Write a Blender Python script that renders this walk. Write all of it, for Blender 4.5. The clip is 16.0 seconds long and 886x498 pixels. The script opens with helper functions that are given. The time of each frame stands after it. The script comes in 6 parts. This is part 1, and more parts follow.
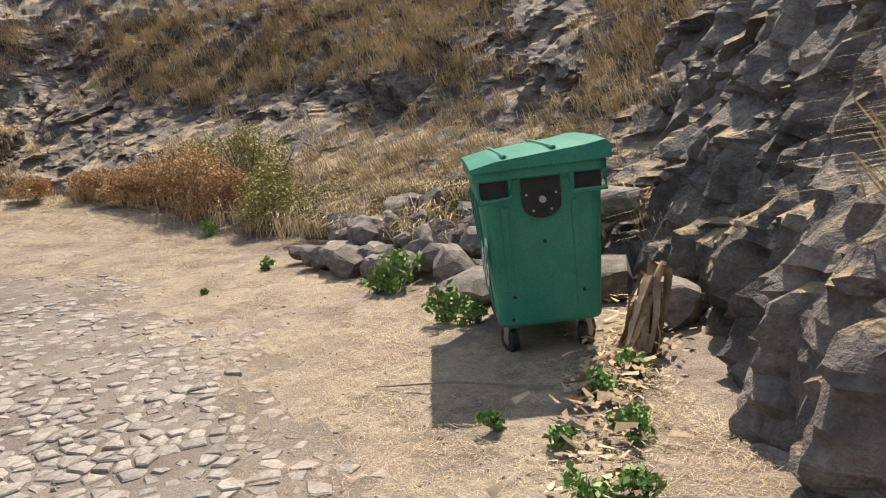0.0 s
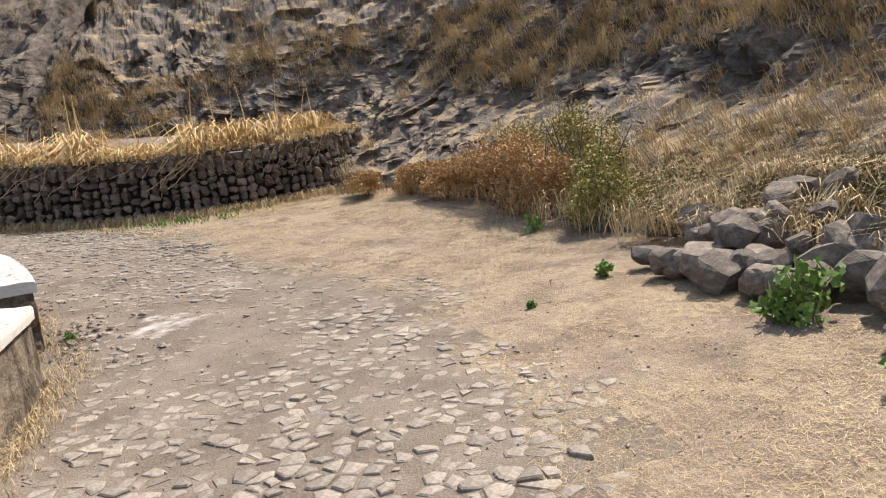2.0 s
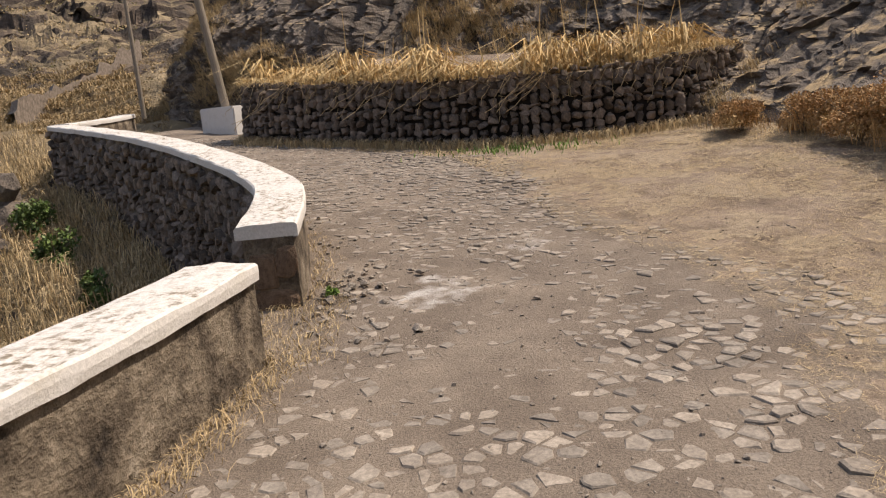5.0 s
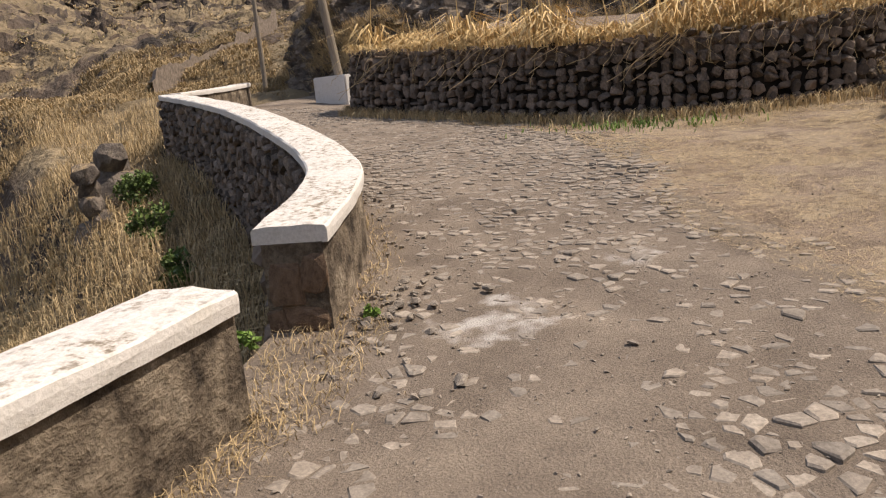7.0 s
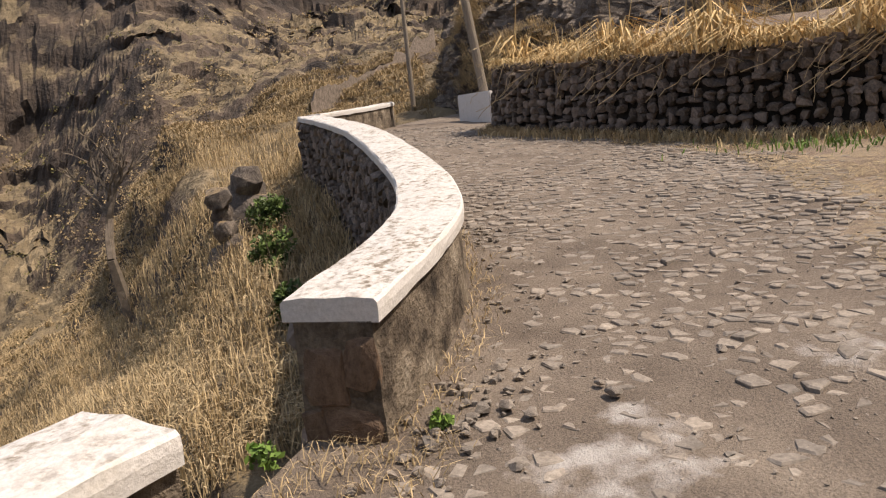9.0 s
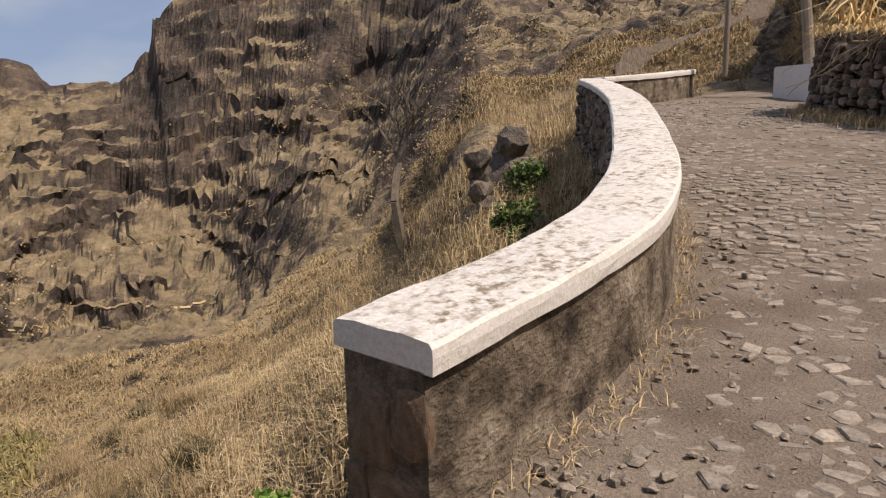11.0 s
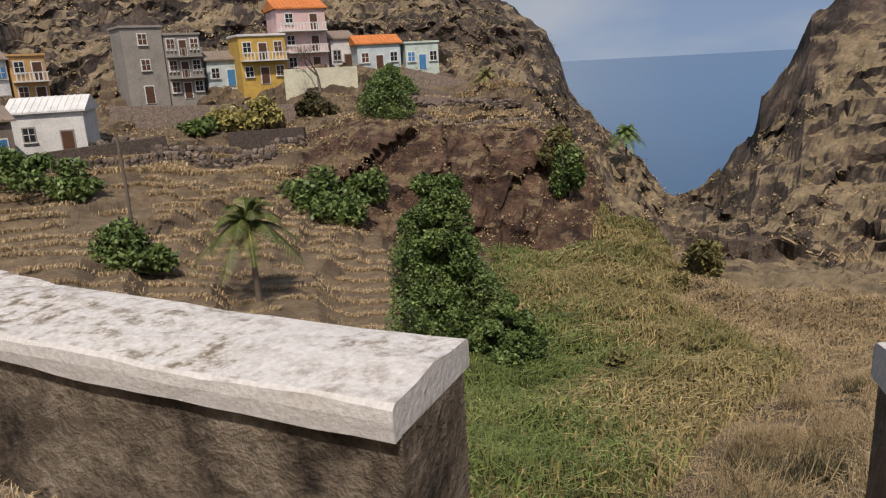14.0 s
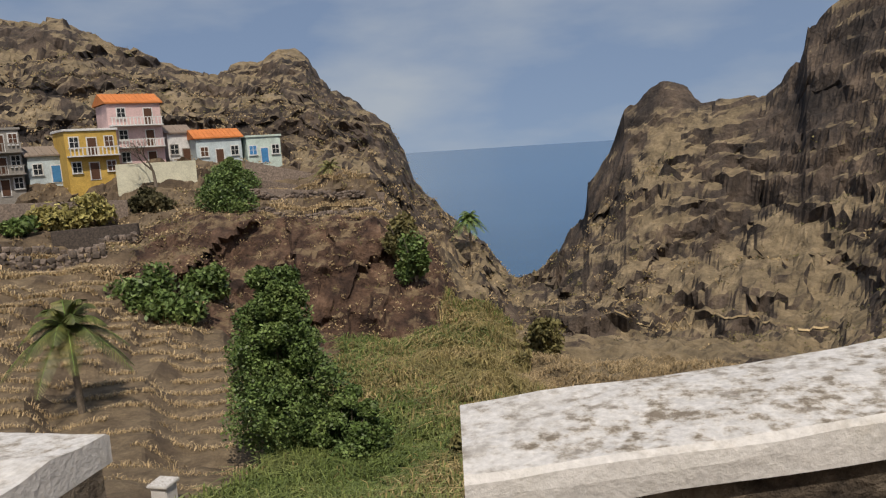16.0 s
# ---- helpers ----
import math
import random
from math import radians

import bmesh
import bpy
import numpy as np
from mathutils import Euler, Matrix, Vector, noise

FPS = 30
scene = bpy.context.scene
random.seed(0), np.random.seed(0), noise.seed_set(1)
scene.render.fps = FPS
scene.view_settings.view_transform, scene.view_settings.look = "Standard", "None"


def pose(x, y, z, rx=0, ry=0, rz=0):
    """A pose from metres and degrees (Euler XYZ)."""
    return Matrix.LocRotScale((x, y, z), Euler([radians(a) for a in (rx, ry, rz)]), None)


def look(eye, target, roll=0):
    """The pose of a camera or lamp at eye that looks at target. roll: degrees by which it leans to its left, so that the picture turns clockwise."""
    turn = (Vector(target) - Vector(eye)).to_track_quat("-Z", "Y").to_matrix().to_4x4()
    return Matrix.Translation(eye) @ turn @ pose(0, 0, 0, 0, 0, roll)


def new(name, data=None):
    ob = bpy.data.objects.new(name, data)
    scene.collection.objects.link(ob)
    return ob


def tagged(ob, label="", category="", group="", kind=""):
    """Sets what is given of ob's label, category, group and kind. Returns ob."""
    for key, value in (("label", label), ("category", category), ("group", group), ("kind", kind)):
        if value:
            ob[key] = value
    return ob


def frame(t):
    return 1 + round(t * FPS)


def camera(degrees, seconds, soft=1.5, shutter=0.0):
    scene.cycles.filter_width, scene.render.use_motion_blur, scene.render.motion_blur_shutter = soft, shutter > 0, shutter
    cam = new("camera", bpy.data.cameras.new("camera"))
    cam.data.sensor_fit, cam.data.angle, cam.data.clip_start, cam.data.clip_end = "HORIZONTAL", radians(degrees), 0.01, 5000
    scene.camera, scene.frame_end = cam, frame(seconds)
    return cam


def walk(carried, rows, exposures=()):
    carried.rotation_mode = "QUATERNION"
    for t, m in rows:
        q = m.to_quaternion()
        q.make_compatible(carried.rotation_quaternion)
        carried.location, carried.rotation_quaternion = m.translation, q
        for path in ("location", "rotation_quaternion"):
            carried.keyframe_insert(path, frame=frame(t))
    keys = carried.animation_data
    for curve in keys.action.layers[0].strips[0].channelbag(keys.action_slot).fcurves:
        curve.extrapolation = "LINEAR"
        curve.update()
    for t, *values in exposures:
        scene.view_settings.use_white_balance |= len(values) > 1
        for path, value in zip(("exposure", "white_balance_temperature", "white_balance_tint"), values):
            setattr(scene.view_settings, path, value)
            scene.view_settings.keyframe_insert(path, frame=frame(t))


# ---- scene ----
cam = camera(63.0, 16.0, soft=1.2)
PATH = [
    (0, (-8.322, 0.559, 1.424), (-6.883, -0.794, 1.112), -3.5),
    (0.5, (-7.91, 0.348, 1.41), (-6.389, -0.917, 1.118), -5.4),
    (1, (-7.509, 0.163, 1.388), (-5.773, -0.791, 1.114), -4.5),
    (1.5, (-7.07, 0.036, 1.369), (-5.26, -0.772, 1.098), -6.4),
    (2, (-6.7, -0.114, 1.359), (-4.821, -0.744, 1.085), -6.8),
    (2.5, (-6.238, -0.222, 1.328), (-4.336, -0.735, 0.985), -6.7),
    (3, (-5.892, -0.391, 1.315), (-3.968, -0.815, 0.969), -5.2),
    (3.5, (-5.547, -0.41, 1.336), (-3.574, -0.348, 1.021), -4.3),
    (4, (-5.124, -0.419, 1.365), (-3.156, -0.228, 1.061), -5.6),
    (4.2, (-4.99, -0.471, 1.344), (-3.03, -0.204, 1.049), -5.9),
    (6.3, (-3.461, -0.794, 1.343), (-1.554, -0.413, 0.874), -4.1),
    (6.5, (-3.332, -0.798, 1.336), (-1.437, -0.352, 0.876), -4.7),
    (7, (-2.989, -0.816, 1.332), (-1.16, -0.132, 0.901), -5.1),
    (7.5, (-2.612, -0.715, 1.339), (-0.778, -0.033, 0.926), -5.1),
    (8, (-2.251, -0.727, 1.315), (-0.414, -0.046, 0.914), -5.6),
    (8.5, (-1.911, -0.68, 1.322), (-0.175, 0.239, 0.947), -5.2),
    (8.7, (-1.767, -0.627, 1.315), (-0.071, 0.37, 0.957), -5.6),
    (10.8, (-0.399, -0.45, 1.308), (0.819, 1.085, 0.908), -2.7),
    (11, (-0.298, -0.447, 1.325), (0.783, 1.188, 0.929), -1.5),
    (11.5, (-0.041, -0.315, 1.313), (0.764, 1.469, 0.903), -3.2),
    (12, (0.163, -0.283, 1.311), (0.424, 1.658, 0.906), -3.2),
    (12.5, (0.286, -0.237, 1.325), (0.026, 1.679, 0.816), -2.7),
    (13, (0.291, -0.157, 1.326), (-0.142, 1.728, 0.816), -3.6),
    (13.5, (0.365, -0.171, 1.337), (-0.271, 1.657, 0.832), -3.7),
    (14, (0.533, -0.213, 1.344), (-0.34, 1.516, 0.844), -3.2),
    (14.5, (0.592, -0.329, 1.356), (-0.416, 1.345, 0.929), -3.9),
    (15, (0.671, -0.413, 1.337), (-0.278, 1.292, 0.897), -6.2),
    (15.5, (0.977, -0.354, 1.352), (0.223, 1.457, 0.965), -4.9),
    (16, (1.23, -0.134, 1.337), (0.728, 1.781, 1.053), -3.7),
]
walk(cam, [(t, look(eye, target, roll)) for t, eye, target, roll in PATH],
     [(0, 1.0, 6700, 12), (2.2, 0.88, 6700, 13), (2.7, 0.78, 6800, 14), (3.5, 0.56, 7000, 15), (4.2, 0.38, 7100, 16), (6.5, 0.4, 7200, 16), (9, 0.38, 7200, 17), (11, 0.2, 7100, 18), (13, -0.12, 6700, 16), (14.5, -0.2, 6700, 15), (16, -0.22, 6700, 12)])

# ---------- world and sun ----------
SUN_DIR = Vector((0.44, -0.90, 1.5)).normalized()
world = bpy.data.worlds.new("sky")
scene.world = world
world.use_nodes = True
wn, wl = world.node_tree.nodes, world.node_tree.links
sky = wn.new("ShaderNodeTexSky")
sky.sky_type = "NISHITA"
sky.sun_disc = False
sky.sun_elevation = math.asin(SUN_DIR.z)
sky.sun_rotation = math.atan2(SUN_DIR.x, SUN_DIR.y)
sky.dust_density, sky.air_density, sky.ozone_density, sky.altitude = 2.6, 1.0, 1.2, 50
# lift the haze a little over the horizon, and thin cloud
tc, addz = wn.new("ShaderNodeTexCoord"), wn.new("ShaderNodeVectorMath")
addz.inputs[1].default_value = (0, 0, 0.2)
wl.new(tc.outputs["Generated"], addz.inputs[0])
wl.new(addz.outputs[0], sky.inputs[0])
cmap, cn, cr_, cm = wn.new("ShaderNodeMapping"), wn.new("ShaderNodeTexNoise"), wn.new("ShaderNodeMapRange"), wn.new("ShaderNodeMix")
cmap.inputs["Scale"].default_value = (1.6, 1.6, 5.0)
wl.new(tc.outputs["Generated"], cmap.inputs[0])
wl.new(cmap.outputs[0], cn.inputs["Vector"])
cn.inputs["Scale"].default_value, cn.inputs["Detail"].default_value = 1.7, 7
cr_.inputs["From Min"].default_value, cr_.inputs["From Max"].default_value, cr_.inputs["To Max"].default_value = 0.44, 0.72, 0.7
wl.new(cn.outputs["Fac"], cr_.inputs[0])
cm.data_type = "RGBA"
cm.inputs["B"].default_value = (4.0, 4.4, 4.7, 1)
veil = wn.new("ShaderNodeMix")
veil.data_type = "RGBA"
veil.inputs["Factor"].default_value = 0.55
veil.inputs["B"].default_value = (1.9, 2.62, 3.85, 1)
wl.new(sky.outputs[0], veil.inputs["A"])
wl.new(cr_.outputs[0], cm.inputs["Factor"])
wl.new(veil.outputs["Result"], cm.inputs["A"])
wl.new(cm.outputs["Result"], wn["Background"].inputs[0])
wn["Background"].inputs[1].default_value = 0.13
sun = new("sun", bpy.data.lights.new("sun", "SUN"))
sun.data.energy, sun.data.angle, sun.data.color = 4.25, radians(0.6), (1.0, 0.92, 0.80)
sun.matrix_world = look(SUN_DIR * 50, (0, 0, 0))


# ---------- helpers ----------
def sp(v):
    """A soft ramp: 0 below zero, v above."""
    return np.log1p(np.exp(2.5 * np.clip(v, -30, 30))) / 2.5


def ground_z(x, y):
    """The height of road and verge."""
    x, y = np.asarray(x, float), np.asarray(y, float)
    return (-0.15 + 0.085 * sp(x) - 0.04 * sp(x - 6) + 0.014 * sp(-x - 0.2)
            + 0.055 * sp(y - 1.5) / (1 + np.exp(-(x - 3))) + 0.045 * sp(-y - 1.5))


def fbm(x, y, z=0.0, octaves=4, scale=1.0):
    return noise.fractal((x * scale, y * scale, z * scale), 0.9, 2.1, octaves)


NOISE_TABLES = {}


def vfbm(x, y, scale, octaves=4, seed=0):
    """Value noise on arrays, about -1 to 1."""
    if seed not in NOISE_TABLES:
        NOISE_TABLES[seed] = np.random.RandomState(seed).rand(256, 256) * 2 - 1
    tab = NOISE_TABLES[seed]
    total, amp, norm = np.zeros(np.shape(x)), 1.0, 0.0
    for o in range(octaves):
        u, v = np.asarray(x) * scale + 17.3 * o, np.asarray(y) * scale + 9.1 * o
        iu, iv = np.floor(u).astype(int), np.floor(v).astype(int)
        fu, fv = u - iu, v - iv
        fu, fv = fu * fu * (3 - 2 * fu), fv * fv * (3 - 2 * fv)
        a, b = tab[iu % 256, iv % 256], tab[(iu + 1) % 256, iv % 256]
        c, d = tab[iu % 256, (iv + 1) % 256], tab[(iu + 1) % 256, (iv + 1) % 256]
        total += amp * ((a * (1 - fu) + b * fu) * (1 - fv) + (c * (1 - fu) + d * fu) * fv)
        norm += amp
        amp, scale = amp * 0.5, scale * 2.03
    return total / norm * 1.6


def blocks(x, y, scale, tilt=0.8, seed=0):
    """Broken rock on arrays: each cell of a jittered grid is a block of its own height and slant, about -1 to 1."""
    r = np.random.RandomState(900 + seed)
    jx, jy, hh, ax, ay = r.rand(128, 128), r.rand(128, 128), r.uniform(-1, 1, (128, 128)), r.uniform(-1, 1, (128, 128)), r.uniform(-1, 1, (128, 128))
    u, v = np.asarray(x) * scale, np.asarray(y) * scale
    iu, iv = np.floor(u).astype(int), np.floor(v).astype(int)
    best, out = np.full(np.shape(u), 9.0), np.zeros(np.shape(u))
    for di in (-1, 0, 1):
        for dj in (-1, 0, 1):
            a, b = (iu + di) % 128, (iv + dj) % 128
            dx, dy = u - (iu + di + jx[a, b]), v - (iv + dj + jy[a, b])
            d = dx * dx + dy * dy
            out = np.where(d < best, 0.6 * hh[a, b] + tilt * (dx * ax[a, b] + dy * ay[a, b]), out)
            best = np.minimum(best, d)
    return out


def mesh_ob(name, verts, faces, mat, parent=None, smooth=False, label=""):
    me = bpy.data.meshes.new(name)
    me.from_pydata([tuple(v) for v in verts], [], [tuple(f) for f in faces])
    me.materials.append(mat)
    if smooth:
        me.polygons.foreach_set("use_smooth", [True] * len(me.polygons))
    me.update()
    ob = new(name, me)
    ob.parent = parent
    if label:
        tagged(ob, label)
    return ob


def part(name, bm, mat, parent=None, label="", smooth=False):
    me = bpy.data.meshes.new(name)
    bm.to_mesh(me)
    bm.free()
    me.materials.append(mat)
    if smooth:
        me.polygons.foreach_set("use_smooth", [True] * len(me.polygons))
    ob = new(name, me)
    ob.parent = parent
    if label:
        tagged(ob, label)
    return ob


def thing(name, label, category, m=None, group="", kind=""):
    ob = tagged(new(name), label, category, group, kind)
    if m is not None:
        ob.matrix_basis = m
    return ob


def box_bm(sx, sy, sz, at=(0, 0, 0), bevel=0.0, taper=1.0, bm=None):
    """A box on its base centre, bevelled, narrowing to taper at the top."""
    own = bmesh.new()
    bmesh.ops.create_cube(own, size=1)
    for v in own.verts:
        k = taper if v.co.z > 0 else 1.0
        v.co = Vector((v.co.x * sx * k, v.co.y * sy * k, (v.co.z + 0.5) * sz)) + Vector(at)
    if bevel:
        bmesh.ops.bevel(own, geom=own.edges[:], offset=bevel, segments=2, affect="EDGES")
    if bm is None:
        return own
    tmp = bpy.data.meshes.new("tmp")
    own.to_mesh(tmp)
    own.free()
    bm.from_mesh(tmp)
    bpy.data.meshes.remove(tmp)
    return bm


def tube(points, radii, sides=7, bm=None):
    """A tube along points, tapering by radii, closed at both ends."""
    bm = bm or bmesh.new()
    rings = []
    pts = [Vector(p) for p in points]
    for i, p in enumerate(pts):
        d = (pts[min(i + 1, len(pts) - 1)] - pts[max(i - 1, 0)]).normalized()
        a = d.orthogonal().normalized()
        b = d.cross(a)
        r = radii[i] if hasattr(radii, "__len__") else radii
        rings.append([bm.verts.new(p + (a * math.cos(2 * math.pi * k / sides) + b * math.sin(2 * math.pi * k / sides)) * r) for k in range(sides)])
    for r0, r1 in zip(rings, rings[1:]):
        for k in range(sides):
            bm.faces.new((r0[k], r0[(k + 1) % sides], r1[(k + 1) % sides], r1[k]))
    bm.faces.new(rings[0][::-1])
    bm.faces.new(rings[-1])
    return bm


# ---------- materials ----------
def material(name, stops, scale=4.0, rough=0.85, bump=0.3, fine=60.0, bump_dist=0.02, metal=0.0, detail=8.0, islands=0.0,
             top=None, top_scale=3.0, top_bias=0.5, top_gain=1.3, stretch=(1, 1, 1), span=(0.28, 0.72), grain_mix=0.55, top_span=(0.28, 0.72), top_fine=2.3):
    """Colour stops over two scales of noise, with bump; top: a second set of stops for faces that look up."""
    m = bpy.data.materials.new(name)
    m.use_nodes = True
    n, l = m.node_tree.nodes, m.node_tree.links
    bsdf = n["Principled BSDF"]
    bsdf.inputs["Roughness"].default_value = rough
    bsdf.inputs["Metallic"].default_value = metal
    bsdf.inputs["Specular IOR Level"].default_value = 0.3
    co = n.new("ShaderNodeTexCoord")
    mp = n.new("ShaderNodeMapping")
    mp.inputs["Scale"].default_value = stretch
    l.new(co.outputs["Object"], mp.inputs[0])

    def noise_node(s, d=detail):
        t = n.new("ShaderNodeTexNoise")
        t.inputs["Scale"].default_value, t.inputs["Detail"].default_value = s, d
        t.inputs["Roughness"].default_value = 0.65
        l.new(mp.outputs[0], t.inputs["Vector"])
        return t

    def ramp(fac, cols, lo=0.28, hi=0.72):
        r = n.new("ShaderNodeValToRGB")
        e = r.color_ramp.elements
        while len(e) < len(cols):
            e.new(0.5)
        for i, c in enumerate(cols):
            e[i].position = lo + (hi - lo) * i / max(1, len(cols) - 1)
            e[i].color = (*c, 1)
        l.new(fac, r.inputs[0])
        return r

    def mix(a, b, fac, mode="MIX"):
        x = n.new("ShaderNodeMix")
        x.data_type, x.blend_type = "RGBA", mode
        l.new(a, x.inputs["A"])
        l.new(b, x.inputs["B"])
        if isinstance(fac, float):
            x.inputs["Factor"].default_value = fac
        else:
            l.new(fac, x.inputs["Factor"])
        return x.outputs["Result"]

    big, small = noise_node(scale), noise_node(fine, 4.0)
    col = ramp(big.outputs["Fac"], stops, *span).outputs[0]
    grain = ramp(small.outputs["Fac"], [(0.55, 0.55, 0.55), (1.35, 1.35, 1.35)]).outputs[0]
    col = mix(col, grain, grain_mix, "MULTIPLY")
    if islands:
        g = n.new("ShaderNodeNewGeometry")
        oi = n.new("ShaderNodeObjectInfo")
        add = n.new("ShaderNodeMath")
        add.operation = "ADD"
        l.new(g.outputs["Random Per Island"], add.inputs[0])
        l.new(oi.outputs["Random"], add.inputs[1])
        fr = n.new("ShaderNodeMath")
        fr.operation = "FRACT"
        l.new(add.outputs[0], fr.inputs[0])
        lo, hi = 1 - islands, 1 + islands
        r = n.new("ShaderNodeValToRGB")
        r.color_ramp.elements[0].color, r.color_ramp.elements[1].color = (lo, lo, lo, 1), (hi, hi * 0.98, hi * 0.95, 1)
        l.new(fr.outputs[0], r.inputs[0])
        col = mix(col, r.outputs[0], 1.0, "MULTIPLY")
    if top:
        g = n.new("ShaderNodeNewGeometry")
        sep = n.new("ShaderNodeSeparateXYZ")
        l.new(g.outputs["Normal"], sep.inputs[0])
        nt = noise_node(top_scale)
        a = n.new("ShaderNodeMath")
        a.operation = "MULTIPLY_ADD"
        l.new(nt.outputs["Fac"], a.inputs[0])
        a.inputs[1].default_value = top_gain
        a.inputs[2].default_value = -top_gain / 2
        b = n.new("ShaderNodeMath")
        b.operation = "ADD"
        l.new(sep.outputs["Z"], b.inputs[0])
        l.new(a.outputs[0], b.inputs[1])
        r = n.new("ShaderNodeMapRange")
        r.inputs["From Min"].default_value, r.inputs["From Max"].default_value = top_bias - 0.12, top_bias + 0.12
        l.new(b.outputs[0], r.inputs[0])
        tc = ramp(noise_node(scale * top_fine).outputs["Fac"], top, *top_span).outputs[0]
        tc = mix(tc, grain, 0.6, "MULTIPLY")
        col = mix(col, tc, r.outputs[0])
    l.new(col, bsdf.inputs["Base Color"])
    if bump:
        s2 = n.new("ShaderNodeMath")
        s2.operation = "MULTIPLY_ADD"
        l.new(small.outputs["Fac"], s2.inputs[0])
        s2.inputs[1].default_value = 0.5
        l.new(big.outputs["Fac"], s2.inputs[2])
        bp = n.new("ShaderNodeBump")
        bp.inputs["Strength"].default_value, bp.inputs["Distance"].default_value = bump, bump_dist
        l.new(s2.outputs[0], bp.inputs["Height"])
        l.new(bp.outputs[0], bsdf.inputs["Normal"])
    return m


M = {}
M["dirt"] = material("dry_dirt", [(0.13, 0.096, 0.074), (0.2, 0.153, 0.117), (0.28, 0.22, 0.17), (0.35, 0.28, 0.215)], 2.0, 0.95, 1.0, 70, 0.04, detail=15, grain_mix=0.9,
                     top=[(0.2, 0.155, 0.11), (0.31, 0.248, 0.178), (0.4, 0.328, 0.24)], top_scale=1.5, top_bias=1.05, top_gain=3.2, top_fine=6)
M["road_dirt"] = material("road_dust", [(0.12, 0.095, 0.075), (0.19, 0.155, 0.125), (0.27, 0.225, 0.18)], 1.3, 0.95, 1.0, 70, 0.03, detail=14, grain_mix=0.8)
M["cobble"] = material("cobble_stone", [(0.16, 0.138, 0.118), (0.245, 0.215, 0.185), (0.34, 0.305, 0.265)], 5.0, 0.8, 0.5, 45, 0.012, islands=0.22, grain_mix=0.8)
M["cliff"] = material("dark_basalt", [(0.045, 0.039, 0.036), (0.105, 0.09, 0.08), (0.19, 0.16, 0.135), (0.3, 0.25, 0.2)], 2.4, 0.88, 1.0, 24, 0.09, detail=13,
                      top=[(0.28, 0.205, 0.12), (0.42, 0.315, 0.185)], top_scale=1.4, top_bias=0.9, top_gain=1.6)
M["rock"] = material("grey_rock", [(0.07, 0.058, 0.05), (0.16, 0.135, 0.115), (0.29, 0.245, 0.205)], 5.0, 0.85, 0.7, 30, 0.02, islands=0.3)
M["wallstone"] = material("wall_stone", [(0.06, 0.05, 0.045), (0.145, 0.118, 0.1), (0.26, 0.205, 0.165)], 5.0, 0.85, 0.7, 35, 0.02, islands=0.5)
M["mortar"] = material("dark_joint", [(0.012, 0.010, 0.009), (0.03, 0.025, 0.02)], 6.0, 0.95, 0.3)
M["plaster"] = material("worn_plaster", [(0.025, 0.02, 0.016), (0.085, 0.067, 0.05), (0.16, 0.13, 0.098), (0.225, 0.187, 0.142), (0.34, 0.295, 0.235)], 3.6, 0.9, 1.0, 26, 0.06, detail=15, span=(0.33, 0.68), grain_mix=0.9)
M["whitewash"] = material("whitewash", [(0.44, 0.41, 0.36), (0.55, 0.53, 0.495), (0.6, 0.585, 0.56), (0.61, 0.595, 0.575)], 4.2, 0.8, 0.8, 46, 0.012, detail=14, span=(0.3, 0.5), grain_mix=0.35,
                          top=[(0.2, 0.168, 0.13), (0.33, 0.295, 0.245), (0.47, 0.44, 0.4), (0.57, 0.55, 0.52), (0.59, 0.575, 0.555)], top_scale=2.4, top_bias=0.94, top_gain=1.1, top_span=(0.38, 0.56), top_fine=4.2)
M["terrain"] = material("valley_slope", [(0.022, 0.019, 0.018), (0.055, 0.044, 0.037), (0.1, 0.076, 0.059), (0.15, 0.112, 0.082)], 0.13, 0.95, 1.0, 1.6, 0.8, detail=15, span=(0.33, 0.68), grain_mix=0.8,
                        top=[(0.1, 0.079, 0.05), (0.2, 0.155, 0.095), (0.34, 0.265, 0.165)], top_scale=0.06, top_bias=0.72, top_gain=2.6)
M["terrace_soil"] = material("terrace_soil", [(0.05, 0.037, 0.026), (0.1, 0.073, 0.048), (0.17, 0.125, 0.08)], 0.5, 0.95, 1.0, 5, 0.15, detail=13,
                             top=[(0.085, 0.062, 0.04), (0.15, 0.112, 0.07), (0.23, 0.175, 0.11)], top_scale=0.4, top_bias=0.85, top_gain=1.4)
M["bluff"] = material("red_brown_bluff", [(0.022, 0.014, 0.011), (0.06, 0.036, 0.026), (0.12, 0.072, 0.048), (0.19, 0.12, 0.08)], 0.4, 0.95, 1.0, 2.6, 0.7, detail=15, span=(0.34, 0.68), grain_mix=0.8,
                      top=[(0.14, 0.095, 0.055), (0.25, 0.185, 0.11)], top_scale=0.5, top_bias=0.9, top_gain=1.8)
M["field_soil"] = material("field_soil", [(0.05, 0.05, 0.02), (0.1, 0.085, 0.035), (0.17, 0.13, 0.065)], 0.4, 0.95, 0.8, 5, 0.1)
M["sea"] = material("sea_water", [(0.024, 0.085, 0.175), (0.034, 0.11, 0.215)], 0.012, 0.16, 0.25, 0.25, 0.25, stretch=(0.4, 1.6, 1), grain_mix=0.2)
M["sea"].node_tree.nodes["Principled BSDF"].inputs["Specular IOR Level"].default_value = 0.5
M["sea"].node_tree.nodes["Principled BSDF"].inputs["IOR"].default_value = 1.33
M["bin_green"] = material("green_plastic", [(0.016, 0.15, 0.095), (0.025, 0.195, 0.125), (0.05, 0.23, 0.155)], 3.0, 0.42, 0.06, 90, 0.003)
